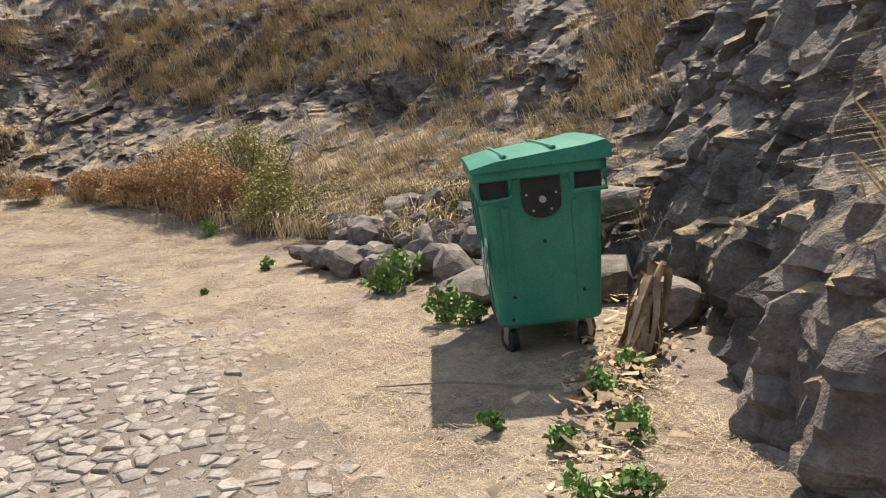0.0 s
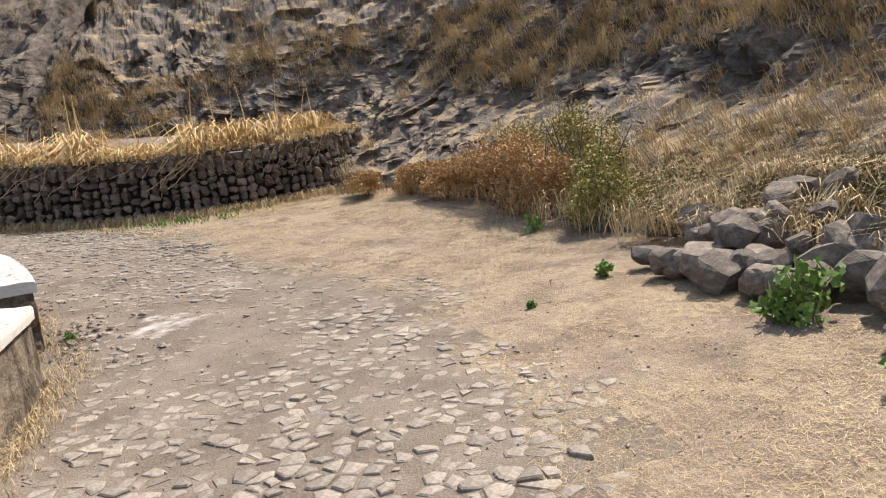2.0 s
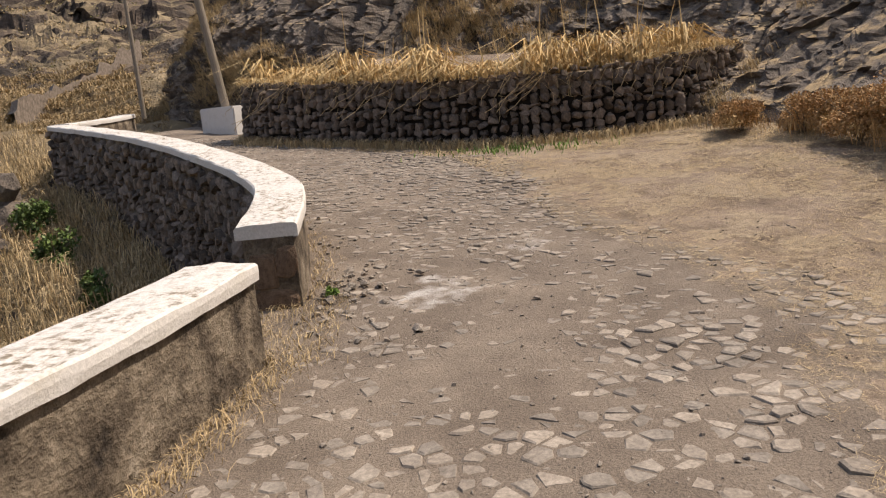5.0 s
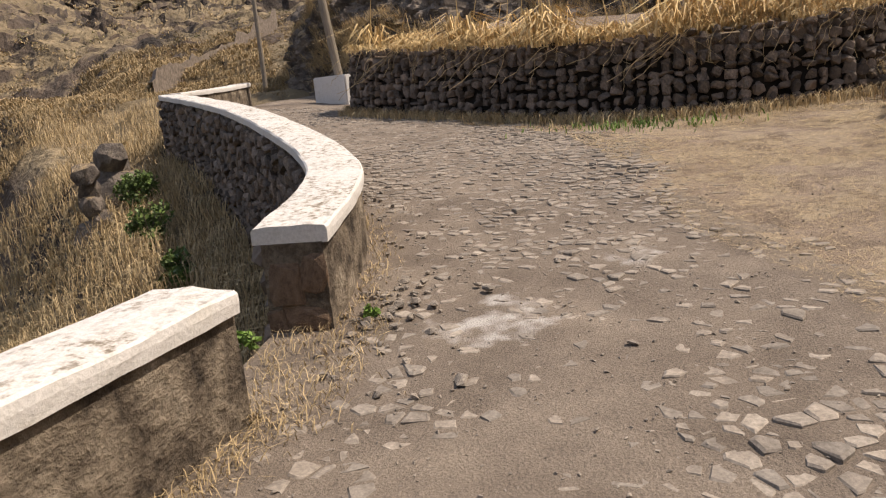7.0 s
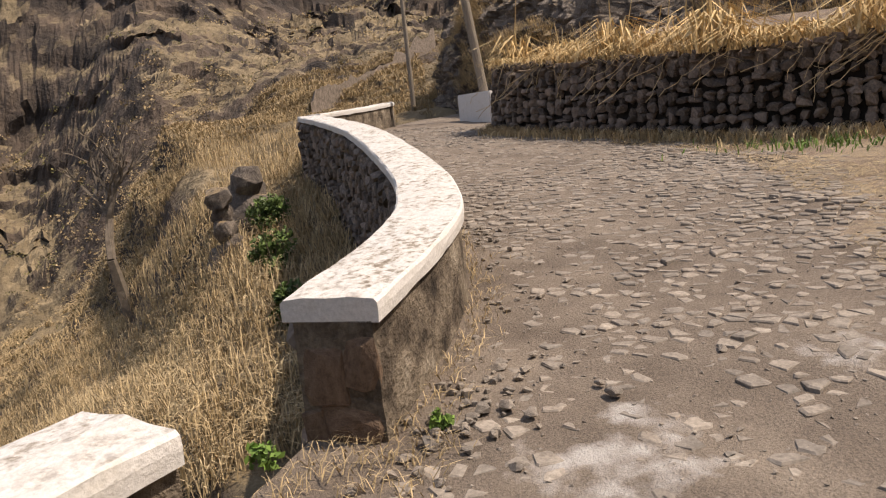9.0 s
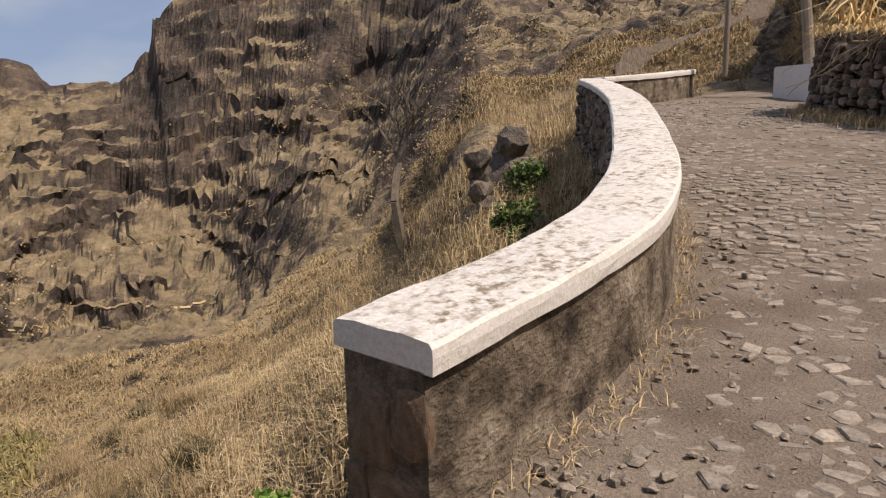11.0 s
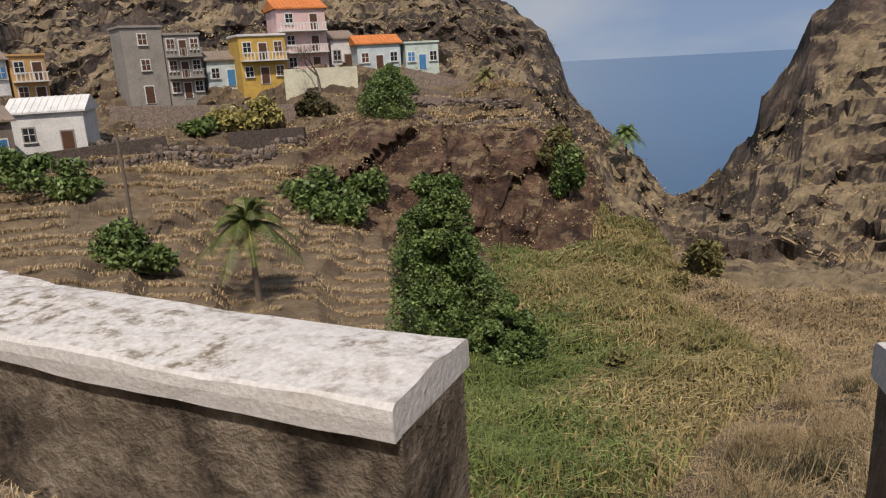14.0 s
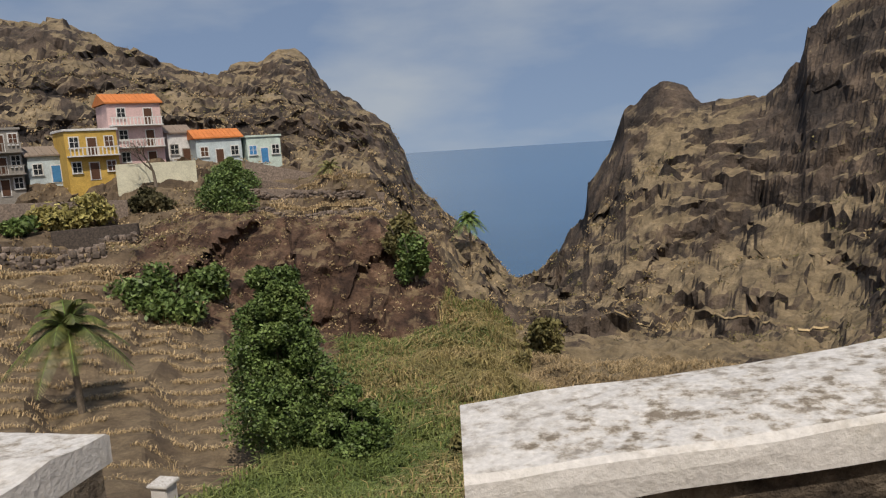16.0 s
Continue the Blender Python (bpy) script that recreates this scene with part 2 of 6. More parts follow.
M["black"] = material("black_plastic", [(0.012, 0.012, 0.014), (0.03, 0.03, 0.03)], 12, 0.5, 0.1)
M["steel"] = material("grey_steel", [(0.25, 0.25, 0.25), (0.4, 0.4, 0.4)], 9, 0.45, 0.1, metal=0.7)
M["straw"] = material("dry_grass", [(0.30, 0.225, 0.125), (0.47, 0.365, 0.215), (0.57, 0.465, 0.295)], 1.2, 0.8, 0.0, 30, islands=0.3)
M["corn"] = material("dry_corn", [(0.42, 0.29, 0.135), (0.6, 0.45, 0.235), (0.68, 0.55, 0.33)], 1.2, 0.8, 0.0, 30, islands=0.3)
M["rust_bush"] = material("rusty_bush", [(0.27, 0.15, 0.065), (0.42, 0.265, 0.125), (0.46, 0.36, 0.17)], 1.0, 0.8, 0.0, 30, islands=0.4)
M["leaf"] = material("green_leaf", [(0.04, 0.07, 0.024), (0.1, 0.155, 0.045), (0.2, 0.26, 0.085)], 0.8, 0.5, 0.0, 8, islands=0.5)
M["leaf_bright"] = material("bright_leaf", [(0.08, 0.15, 0.03), (0.16, 0.27, 0.06), (0.26, 0.33, 0.1)], 0.8, 0.6, 0.0, 8, islands=0.4)
M["reed"] = material("reed_leaf", [(0.12, 0.125, 0.04), (0.24, 0.2, 0.085), (0.4, 0.31, 0.16)], 0.2, 0.75, 0.0, 3, islands=0.45)
M["cane_green"] = material("cane_leaf", [(0.06, 0.09, 0.025), (0.12, 0.16, 0.045), (0.23, 0.25, 0.09)], 0.2, 0.6, 0.0, 3, islands=0.45)
M["scrub"] = material("olive_scrub", [(0.08, 0.08, 0.032), (0.17, 0.155, 0.062), (0.28, 0.23, 0.11)], 0.5, 0.8, 0.0, 6, islands=0.4)
M["weed_yellow"] = material("yellow_green_weed", [(0.16, 0.15, 0.05), (0.3, 0.27, 0.09), (0.4, 0.34, 0.16)], 0.9, 0.75, 0.0, 20, islands=0.45)
M["stubble"] = material("pale_stubble", [(0.32, 0.235, 0.13), (0.47, 0.36, 0.21), (0.58, 0.47, 0.3)], 0.25, 0.85, 0.0, 3, islands=0.4)
M["palm"] = material("palm_frond", [(0.035, 0.055, 0.018), (0.09, 0.105, 0.03), (0.2, 0.18, 0.06)], 0.9, 0.5, 0.0, 5, islands=0.35)
M["dark_scrub"] = material("dark_scrub", [(0.03, 0.03, 0.016), (0.07, 0.065, 0.03), (0.13, 0.11, 0.055)], 0.5, 0.85, 0.0, 6, islands=0.4)
M["bark"] = material("grey_bark", [(0.10, 0.08, 0.06), (0.2, 0.165, 0.13)], 6, 0.9, 0.6, 40)
M["hill_straw"] = material("hillside_straw", [(0.2, 0.145, 0.08), (0.33, 0.25, 0.14), (0.44, 0.345, 0.205)], 0.2, 0.85, 0.0, 3, islands=0.35)
M["dry_leaf"] = material("dry_leaf", [(0.2, 0.12, 0.07), (0.38, 0.28, 0.17), (0.55, 0.45, 0.32)], 3, 0.8, 0, 20, islands=0.3)
M["wood"] = material("weathered_wood", [(0.17, 0.14, 0.11), (0.3, 0.26, 0.21)], 5, 0.85, 0.4, 50, stretch=(8, 8, 0.6))


# ---------- the line of the parapets ----------
def spline(pts, step=0.12):
    """Points every step metres along a Catmull-Rom curve."""
    p = [Vector(q) for q in pts]
    p = [2 * p[0] - p[1]] + p + [2 * p[-1] - p[-2]]
    out = []
    for a, b, c, d in zip(p, p[1:], p[2:], p[3:]):
        k = max(2, int((c - b).length / step))
        for i in range(k):
            t = i / k
            out.append(0.5 * (2 * b + (c - a) * t + (2 * a - 5 * b + 4 * c - d) * t * t + (3 * b - a - 3 * c + d) * t ** 3))
    out.append(p[-2])
    return out


W1_IN = spline([(-0.34, 1.19), (-1.2, 1.175), (-2.0, 1.18), (-2.8, 1.25), (-3.7, 1.44), (-5.0, 1.9), (-7.0, 2.6), (-11.0, 3.6)])
W2_IN = spline([(0.85, 1.37), (1.32, 1.49), (1.95, 1.68), (2.6, 1.94), (3.2, 2.32), (3.85, 2.82), (4.6, 3.5), (5.9, 4.75), (7.6, 6.45), (9.4, 8.5), (11.0, 10.5)])
W3_IN = spline([(11.35, 10.75), (12.4, 10.75), (13.6, 10.9), (15.2, 11.4)])


def left_normals(line):
    out = []
    for i in range(len(line)):
        d = (line[min(i + 1, len(line) - 1)] - line[max(i - 1, 0)]).normalized()
        out.append(Vector((-d.y, d.x)))
    return out


EDGE_X = [q.x for q in reversed(W1_IN)] + [q.x for q in W2_IN] + [q.x for q in W3_IN]
EDGE_Y = [q.y for q in reversed(W1_IN)] + [q.y for q in W2_IN] + [q.y for q in W3_IN]


def edge_y(x):
    """The y of the road's valley-side edge."""
    return np.interp(x, EDGE_X, EDGE_Y)


SOIL_X = (-14, -9, -6.3, -4.9, -3, -1, 0.2, 1.7, 2.9, 6.4, 8.5, 11.0, 14.0)
SOIL_Y = (-0.6, -0.5, -0.8, -1.4, -2.0, -2.1, -2.3, -1.8, -1.0, 0.1, 1.0, 4.4, 7.6)


def soil_y(x):
    """The y where the cobbles end towards the cliff."""
    return np.interp(x, SOIL_X, SOIL_Y)


# ---------- ground, road ----------
xs = np.concatenate([np.arange(-40, -9, 1.0), np.arange(-9, 12, 0.11), np.arange(12, 40, 0.5)])
vs = np.linspace(0, 1, 130) ** 1.25
GX = np.repeat(xs[:, None], len(vs), 1)
yt = edge_y(xs) + np.where((xs > -0.45) & (xs < 0.95), 0.42, 0.2)
GY = yt[:, None] - vs[None, :] * (yt[:, None] + 14)
GZ = ground_z(GX, GY) + 0.022 * vfbm(GX, GY, 1.3, 4, 1) + 0.006 * vfbm(GX, GY, 9, 3, 2)
nx, ny = GX.shape
faces = [(i * ny + j, i * ny + j + 1, (i + 1) * ny + j + 1, (i + 1) * ny + j) for i in range(nx - 1) for j in range(ny - 1)]
ground = mesh_ob("ground", np.stack([GX, GY, GZ], -1).reshape(-1, 3), faces, M["dirt"], smooth=True)
ground.data.materials.append(M["road_dirt"])
mid_x, mid_y = (GX[:-1, :-1] + GX[1:, 1:]) / 2, (GY[:-1, :-1] + GY[1:, 1:]) / 2
on_road = mid_y > soil_y(mid_x) + 0.55 * vfbm(mid_x, mid_y, 1.3, 5, 51)
ground.data.polygons.foreach_set("material_index", on_road.astype(np.int32).reshape(-1))
tagged(ground, "dusty brown earth road and verge strewn with dry straw", "ground", kind="structure")

# ---------- valley and mountains: one sheet ----------
RS = (4, 8, 12, 20, 30, 42, 55, 62, 70, 80, 95, 110)
VALLEY = {-85: (-1.5, -4, -5, -6, -7.5, -8, -7, -5.5, -4, -3, -1, 3), -55: (-2, -4, -5.5, -7, -8.2, -8.3, -6.9, -5.9, -5.2, -4.2, -1.6, 3),
          -48: (-2.2, -4.2, -5.8, -7.8, -9.4, -9.6, -7.5, -6.6, -5.6, -3.9, -1.2, 3), -41: (-2.4, -4.4, -6, -8.4, -10.3, -10.5, -8.8, -7.6, -5.8, -3.6, -0.9, 3),
          -34: (-2.5, -4.6, -6.2, -8.8, -11, -11.4, -11, -9.5, -4.8, -3.6, -0.4, 3), -28: (-2.6, -4.8, -6.2, -9, -11.6, -12.4, -13.2, -12.5, -5.0, -4.3, -0.9, 2),
          -20: (-2.7, -5, -6.4, -9.2, -11.8, -13.2, -14.6, -15, -5.6, -4.5, -1.5, -2), -15.5: (-2.7, -5, -6.4, -9.2, -11.8, -13.4, -15, -15.6, -8.5, -8, -9, -13),
          -12: (-2.7, -5, -6.4, -9, -11.6, -13.4, -14.8, -15.5, -15.7, -15.5, -16, -18), -8: (-2.6, -4.8, -6.4, -8.8, -11.4, -14.2, -16.3, -17.4, -18.6, -20, -22.5, -24.5),
          -3: (-2.5, -4.6, -6, -8.5, -11.2, -14.5, -16.2, -17.5, -19, -21, -23.5, -24), 3: (-2.3, -4.2, -5.8, -8, -11.3, -15, -16.4, -17.4, -19, -21.5, -23.5, -21.5),
          14: (-1.8, -3.4, -4.6, -6.8, -9.3, -12.5, -16.5, -18.2, -20, -22, -21.5, -15), 25: (-1.5, -1.7, -2.7, -5, -5.5, -7.5, -10.5, -11.5, -11, -9, -3.5, 4),
          37: (-1.4, -1.1, -0.5, 0.3, 2.0, 1.5, -1, 0, 3, 8, 15, 22)}
VALLEY_ROAD = {47: (-1.3, -0.9, 0.3, 1.0, 1.8, 3.2, 5, 6.5, 7.5, 9, 11.5, 14), 64: (-1.3, -0.9, 0, 1.2, 2.5, 4.5, 7, 8.7, 10.3, 12, 15.8, 20),
               90: (-1.3, -0.9, -0.5, 1, 4.2, 9, 14, 15.7, 17.5, 20, 25, 30)}
VALLEY.update(VALLEY_ROAD)
# the skyline: azimuth, distance, angle of height from the gap in the parapet
SKYLINE = ((-90, 250, 10), (-60, 250, 11), (-44.3, 250, 10), (-40.3, 250, 9.8), (-34.4, 265, 7.2), (-30.6, 290, 6.3), (-29.8, 295, 6.9), (-27.5, 300, 7.1), (-25.9, 300, 8.0),
           (-24, 300, 7.4), (-23.2, 303, 5.8), (-21.9, 310, 4.7), (-18.2, 320, 1.9), (-17, 325, -0.6), (-16.3, 330, -3.1), (-13.8, 340, -6.2), (-11, 340, -9.4), (-9, 300, -12.2),
           (-7.8, 240, -11.6), (-5, 170, -8.5), (-3.1, 158, -6.1), (-2.7, 155, -3.9), (-0.9, 152, -1.4), (0.2, 150, 1.7), (3.1, 150, 3.3), (4.6, 150, 3.1), (5.6, 148, 1.9),
           (6.6, 148, 2.3), (10, 146, 1.7), (11.5, 144, 2.9), (12.3, 142, 3.7), (12.7, 141, 6.0), (14.4, 140, 7.7), (20, 138, 12.5), (28, 125, 15), (40, 125, 13.7), (50, 150, 11), (64, 150, 14), (90, 150, 16))
CREST = [(a, r, 1.33 + r * math.tan(radians(e))) for a, r, e in SKYLINE]


def terrain_z(az, r):
    keys = sorted(VALLEY)
    prof = np.stack([np.interp(np.log(r), np.log(RS), VALLEY[k]) for k in keys], -1)
    idx = np.clip(np.searchsorted(keys, az) - 1, 0, len(keys) - 2)
    ka = np.asarray(keys, float)
    f = np.clip((az - ka[idx]) / (ka[idx + 1] - ka[idx]), 0, 1)
    f = f * f * (3 - 2 * f)
    near = np.take_along_axis(prof, idx[..., None], -1)[..., 0] * (1 - f) + np.take_along_axis(prof, idx[..., None] + 1, -1)[..., 0] * f
    ca, cr, cz = (np.array(c, float) for c in zip(*CREST))
    rr, zz = np.interp(az, ca, cr), np.interp(az, ca, cz)
    t = np.clip((r - 110) / (rr - 110), 0, None)
    far = near + (zz - near) * np.where(t < 1, t ** 1.1, 1)
    far = np.where(t > 1, zz - (r - rr) * 0.9, far)
    return np.where(r > 110, far, near)


az = np.concatenate([np.arange(-90, -62, 1.0), np.arange(-62, 60, 0.24), np.arange(60, 91, 1.0)])
rad = np.concatenate([np.geomspace(1.0, 12, 48)[:-1], np.geomspace(12, 56, 80)[:-1], np.linspace(56, 79, 62)[:-1], np.linspace(79, 110, 40)[:-1], np.concatenate([np.linspace(110, 200, 130)[:-1], np.linspace(200, 400, 110)])])
A, R = np.meshgrid(az, rad, indexing="ij")
TX, TY = 0.3 + R * np.sin(np.radians(A)), -0.2 + R * np.cos(np.radians(A))
TZ = terrain_z(A, R)
hill = np.clip((R - 66) / 30, 0, 1)
n1, n2 = vfbm(TX, TY, 0.022, 5, 3), vfbm(TX, TY, 0.12, 5, 4)
ridge = 1 - 2 * np.abs(vfbm(TX, TY, 0.035, 4, 5))
crest_fade = np.interp(A, [c[0] for c in CREST], [c[1] for c in CREST])
keep = 1 - 0.6 * np.exp(-((R - crest_fade) / 30) ** 2)
TZ = TZ + hill * keep * (3.0 * n1 + 2.4 * ridge) + (0.25 + 0.75 * hill) * np.clip(R / 40, 0.15, 1.0) * 1.1 * n2 * keep


def in_field(x, y, a, r):
    """Whether a place of the valley floor bears cane."""
    right = np.interp(r, [4, 10, 16, 22, 28, 36, 52, 76], [-14, -9, -4, -0.5, 1.3, -3.7, -8.6, -9.6]) + 1.6 * vfbm(x, y, 0.25, 3, 86)
    lft = np.interp(r, [4, 14, 20, 26, 30, 45, 57, 60, 76], [-46, -46, -40, -29, -26, -23.5, -22, -13.5, -12]) + 1.5 * vfbm(x, y, 0.15, 2, 87)
    return (a < right) & (a > lft) & (r < 77)


# zones of the sheet: bare rock, dug terraces, the red bluff, the cane field's soil
edge_n = 1.6 * vfbm(TX, TY, 0.16, 5, 9)
bluff = (A > -37 + 2 * edge_n) & (A < -13.3 + edge_n) & (R > 57 + 2 * edge_n) & (R < 76 + 3 * edge_n)
terraced = (A < -14) & (R < 100) & ~bluff
floor_soil = in_field(TX, TY, A, R)
# strata: ledges with steep risers, warped so that they do not run level
step = np.where(R < 100, np.where(A < -14, 0.95, 2.2), 4.2 + 1.2 * vfbm(TX, TY, 0.01, 2, 10))
lift = TZ + np.where(R < 100, 0.25, 2.0) * vfbm(TX, TY, 0.03, 3, 7)
led = np.floor(lift / step) + np.clip((lift / step - np.floor(lift / step)) * 3.2 - 1.1, 0, 1)
mixl = np.clip(vfbm(TX, TY, 0.025, 3, 8) * 0.8 + 0.55, 0.1, 0.95) * np.clip((R - 18) / 16, 0, 1)
mixl = np.where(floor_soil, 0.1, np.where(terraced, 0.9 * np.clip((R - 24) / 8, 0, 1), mixl))
mixl = np.where(bluff, 0.25, np.where(R > 100, mixl * 0.6, mixl))
TZ = TZ + (led * step - lift) * mixl
TZ = TZ + np.clip(R / 70, 0.1, 1.3) * (0.35 + 0.65 * ~terraced) * (0.5 * vfbm(TX, TY, 0.55, 3, 31) + 0.45 * (1 - 2 * np.abs(vfbm(TX, TY, 0.28, 2, 32)))) * keep
# relief across the slopes
arc = np.radians(A) * np.maximum(R, 30)
TZ = TZ + np.clip((R - 85) / 30, 0, 1) * 1.5 * blocks(TX + 2 * n2, TY, 0.13, 0.8, 8)
push_r = np.where(bluff, 0.75, np.clip((R - 70) / 30, 0, 1)) * keep * (2.4 * vfbm(arc, TZ * 1.5, 0.06, 4, 21) + 1.2 * (1 - 2 * np.abs(vfbm(arc, TZ * 1.4, 0.12, 3, 22))) + 0.5 * vfbm(arc, TZ * 1.2, 0.4, 3, 23) + 2.0 * blocks(arc + 4 * n2, TZ + 3 * n1, 0.1, 0.8, 5) + 1.1 * blocks(arc + 2 * n2, TZ + 2 * n2, 0.26, 0.9, 6))
inside = (TY < edge_y(TX) + 0.75) & (TX > -12) & (TX < 17.5)
TZ = np.where(inside, np.minimum(TZ, ground_z(TX, TY) - 1.3), TZ)
na, nr = A.shape
faces = [(i * nr + j, i * nr + j + 1, (i + 1) * nr + j + 1, (i + 1) * nr + j) for i in range(na - 1) for j in range(nr - 1)]
VX, VY = TX - push_r * np.sin(np.radians(A)), TY - push_r * np.cos(np.radians(A))
valley = mesh_ob("ground_valley", np.stack([VX, VY, TZ], -1).reshape(-1, 3), faces, M["terrain"], smooth=False)
for mt in ("terrace_soil", "bluff", "field_soil"):
    valley.data.materials.append(M[mt])
zone = np.where(bluff, 2, np.where(floor_soil, 3, np.where(terraced & (R > 20), 1, 0)))
valley.data.polygons.foreach_set("material_index", zone[:-1, :-1].astype(np.int32).reshape(-1))
tagged(valley, "steep dry volcanic valley slopes with rocky ledges above the sea", "hillside", kind="structure")


def land_z(x, y):
    """The height of the valley sheet at a place."""
    dx, dy = np.asarray(x) - 0.3, np.asarray(y) + 0.2
    a, r = np.degrees(np.arctan2(dx, dy)), np.hypot(dx, dy)
    i = np.clip(np.searchsorted(az, a), 0, na - 1)
    j = np.clip(np.searchsorted(rad, r), 0, nr - 1)
    return TZ[i, j]


def at_az(a, r):
    """The place at an azimuth and a distance from the gap in the parapet, on the ground."""
    x, y = 0.3 + r * math.sin(radians(a)), -0.2 + r * math.cos(radians(a))
    return Vector((x, y, float(land_z(x, y))))


sea = mesh_ob("water", [(-4900, 60, -38), (4900, 60, -38), (4900, 4900, -38), (-4900, 4900, -38)], [(0, 1, 2, 3)], M["sea"])
tagged(sea, "calm deep blue sea reaching a hazy horizon", "sea", kind="structure")

# ---------- cliff beside the road ----------
CLIFF = spline([(-40, 3), (-22, -0.6), (-12, -1.2), (-8.8, -1.5), (-7.5, -2.05), (-6.85, -2.9), (-6.3, -3.7), (-5.7, -4.4), (-4.6, -5.4), (-2.5, -6.5), (0.5, -7.2),
                (4, -7.0), (7.5, -5.6), (10.6, -3.9), (12.6, -1.8), (13.6, 1.5), (14.4, 5), (16.6, 8.1), (18.2, 10.4), (19.4, 12.2), (22, 14), (28, 16), (40, 20)], 0.06)
CN = left_normals(CLIFF)
hv = np.concatenate([np.linspace(-0.4, 4.5, 100), np.geomspace(4.6, 16, 36)])
cx, cy = np.array([q.x for q in CLIFF]), np.array([q.y for q in CLIFF])
cnx, cny = np.array([q.x for q in CN]), np.array([q.y for q in CN])
S = np.cumsum(np.hypot(np.diff(cx, prepend=cx[0]), np.diff(cy, prepend=cy[0])))
SS, HH = np.meshgrid(S, hv, indexing="ij")
lean = (0.45 + 0.6 / (1 + np.exp(-(cx[:, None] + 3) * 1.2)) - 0.75 / (1 + np.exp(-(cx[:, None] - 15.5) * 2))) * np.clip(HH, 0, 3.0) + 1.15 * np.clip(HH - 3.0, 0, None)
bank = np.exp(-((cx - 2.5) / 5.0) ** 2)[:, None] * 1.6 * np.clip(1.4 - HH, 0, 2)
near_face = 1 / (1 + np.exp((cx[:, None] + 4.6) * 2.5))
disp = (0.6 - 0.25 * near_face) * vfbm(SS, HH * 0.8, 0.42, 4, 11) + (0.34 - 0.1 * near_face) * (1 - 2 * np.abs(vfbm(SS * 1.3, HH * 0.8, 0.9, 3, 12)))
wob = 0.18 * vfbm(SS, HH, 1.1, 3, 19)
disp = disp + 0.34 * blocks(SS + wob, (HH + wob) * 0.7, 1.5, 0.8, 1) + 0.2 * blocks(SS + wob, (HH + wob) * 0.75, 3.6, 0.9, 2) + 0.1 * blocks(SS, HH * 0.8, 8.0, 0.9, 3) + 0.07 * vfbm(SS, HH, 5.0, 4, 13)
hstep = 0.42 + 0.1 * vfbm(SS, HH, 0.5, 2, 14)
ledge = 0.1 * ((HH + 0.3 * vfbm(SS, HH, 0.6, 2, 15)) / hstep % 1.0)
off = lean - bank + 0.12 * near_face - (0.75 - 0.25 * near_face) * disp * np.clip((HH + 0.5) / 0.8, 0.3, 1) + ledge * 0.5
CXg, CYg = cx[:, None] - cnx[:, None] * off, cy[:, None] - cny[:, None] * off
CZg = ground_z(cx, cy)[:, None] + HH + 0.12 * vfbm(SS, HH, 1.7, 3, 16)
n0, n1_ = CXg.shape
faces = [(i * n1_ + j, (i + 1) * n1_ + j, (i + 1) * n1_ + j + 1, i * n1_ + j + 1) for i in range(n0 - 1) for j in range(n1_ - 1)]
cliff = mesh_ob("wall_cliff", np.stack([CXg, CYg, CZg], -1).reshape(-1, 3), faces, M["cliff"])
tagged(cliff, "dark basalt road cutting with ledges of dry grass", "cliff", kind="structure")


# ---------- parapets ----------
def sweep(name, line, profile, mat, parent, jitter=0.0, seed=0, rough=None, label=""):
    """A closed profile of (across, up) swept along a line; across runs to the line's left, up is from the road."""
    nl = left_normals(line)
    k = len(profile)
    verts = []
    for i, (q, nrm) in enumerate(zip(line, nl)):
        base = float(ground_z(q.x, q.y))
        for j, (a, h) in enumerate(profile):
            d = 1 + jitter * noise.noise((q.x * 2.3 + seed, q.y * 2.3, j * 1.7))
            e = (jitter * 0.25 if rough is None else rough) * noise.noise((q.x * 6 + seed, q.y * 6, j * 3.1 + 5))
            verts.append((q.x + nrm.x * (a + e), q.y + nrm.y * (a + e), base + h * d + e * (h > 0)))
    faces = []
    for i in range(len(line) - 1):
        for j in range(k):
            faces.append((i * k + j, (i + 1) * k + j, (i + 1) * k + (j + 1) % k, i * k + (j + 1) % k))
    faces.append(tuple(range(k))[::-1])
    faces.append(tuple((len(line) - 1) * k + j for j in range(k)))
    ob = mesh_ob(name, verts, faces, mat, parent, label=label)
    bm = bmesh.new()
    bm.from_mesh(ob.data)
    bmesh.ops.recalc_face_normals(bm, faces=bm.faces[:])
    bm.to_mesh(ob.data)
    bm.free()
    return ob


TOP = 0.66


def parapet(line, label, depth=2.0):
    w = thing("parapet_wall", label, "parapet")
    sweep("wall_body", line, [(0.02, -0.3)] + [(0.02 + 0.015 * k / 10, -0.1 + 0.066 * k) for k in range(11)] + [(0.035, TOP - 0.1), (0.43, TOP - 0.1), (0.46, -depth)], M["plaster"], w, 0.02, 3, rough=0.009)
    sweep("coping", line, [(0.0, TOP - 0.105), (-0.006, TOP - 0.05), (-0.002, TOP - 0.014), (0.012, TOP), (0.13, TOP + 0.006), (0.24, TOP + 0.01), (0.36, TOP + 0.006), (0.465, TOP), (0.48, TOP - 0.016), (0.48, TOP - 0.1)],
          M["whitewash"], w, 0.02, 9, label="thick white-painted coping worn grey on top")
    return w


parapet([Vector((q.x, q.y)) for q in reversed(W1_IN)], "low plastered parapet with thick worn white coping beside the road")
parapet(W2_IN, "curving stone parapet with thick worn white coping along the road")
parapet(W3_IN, "far low parapet with white coping where the road bends")


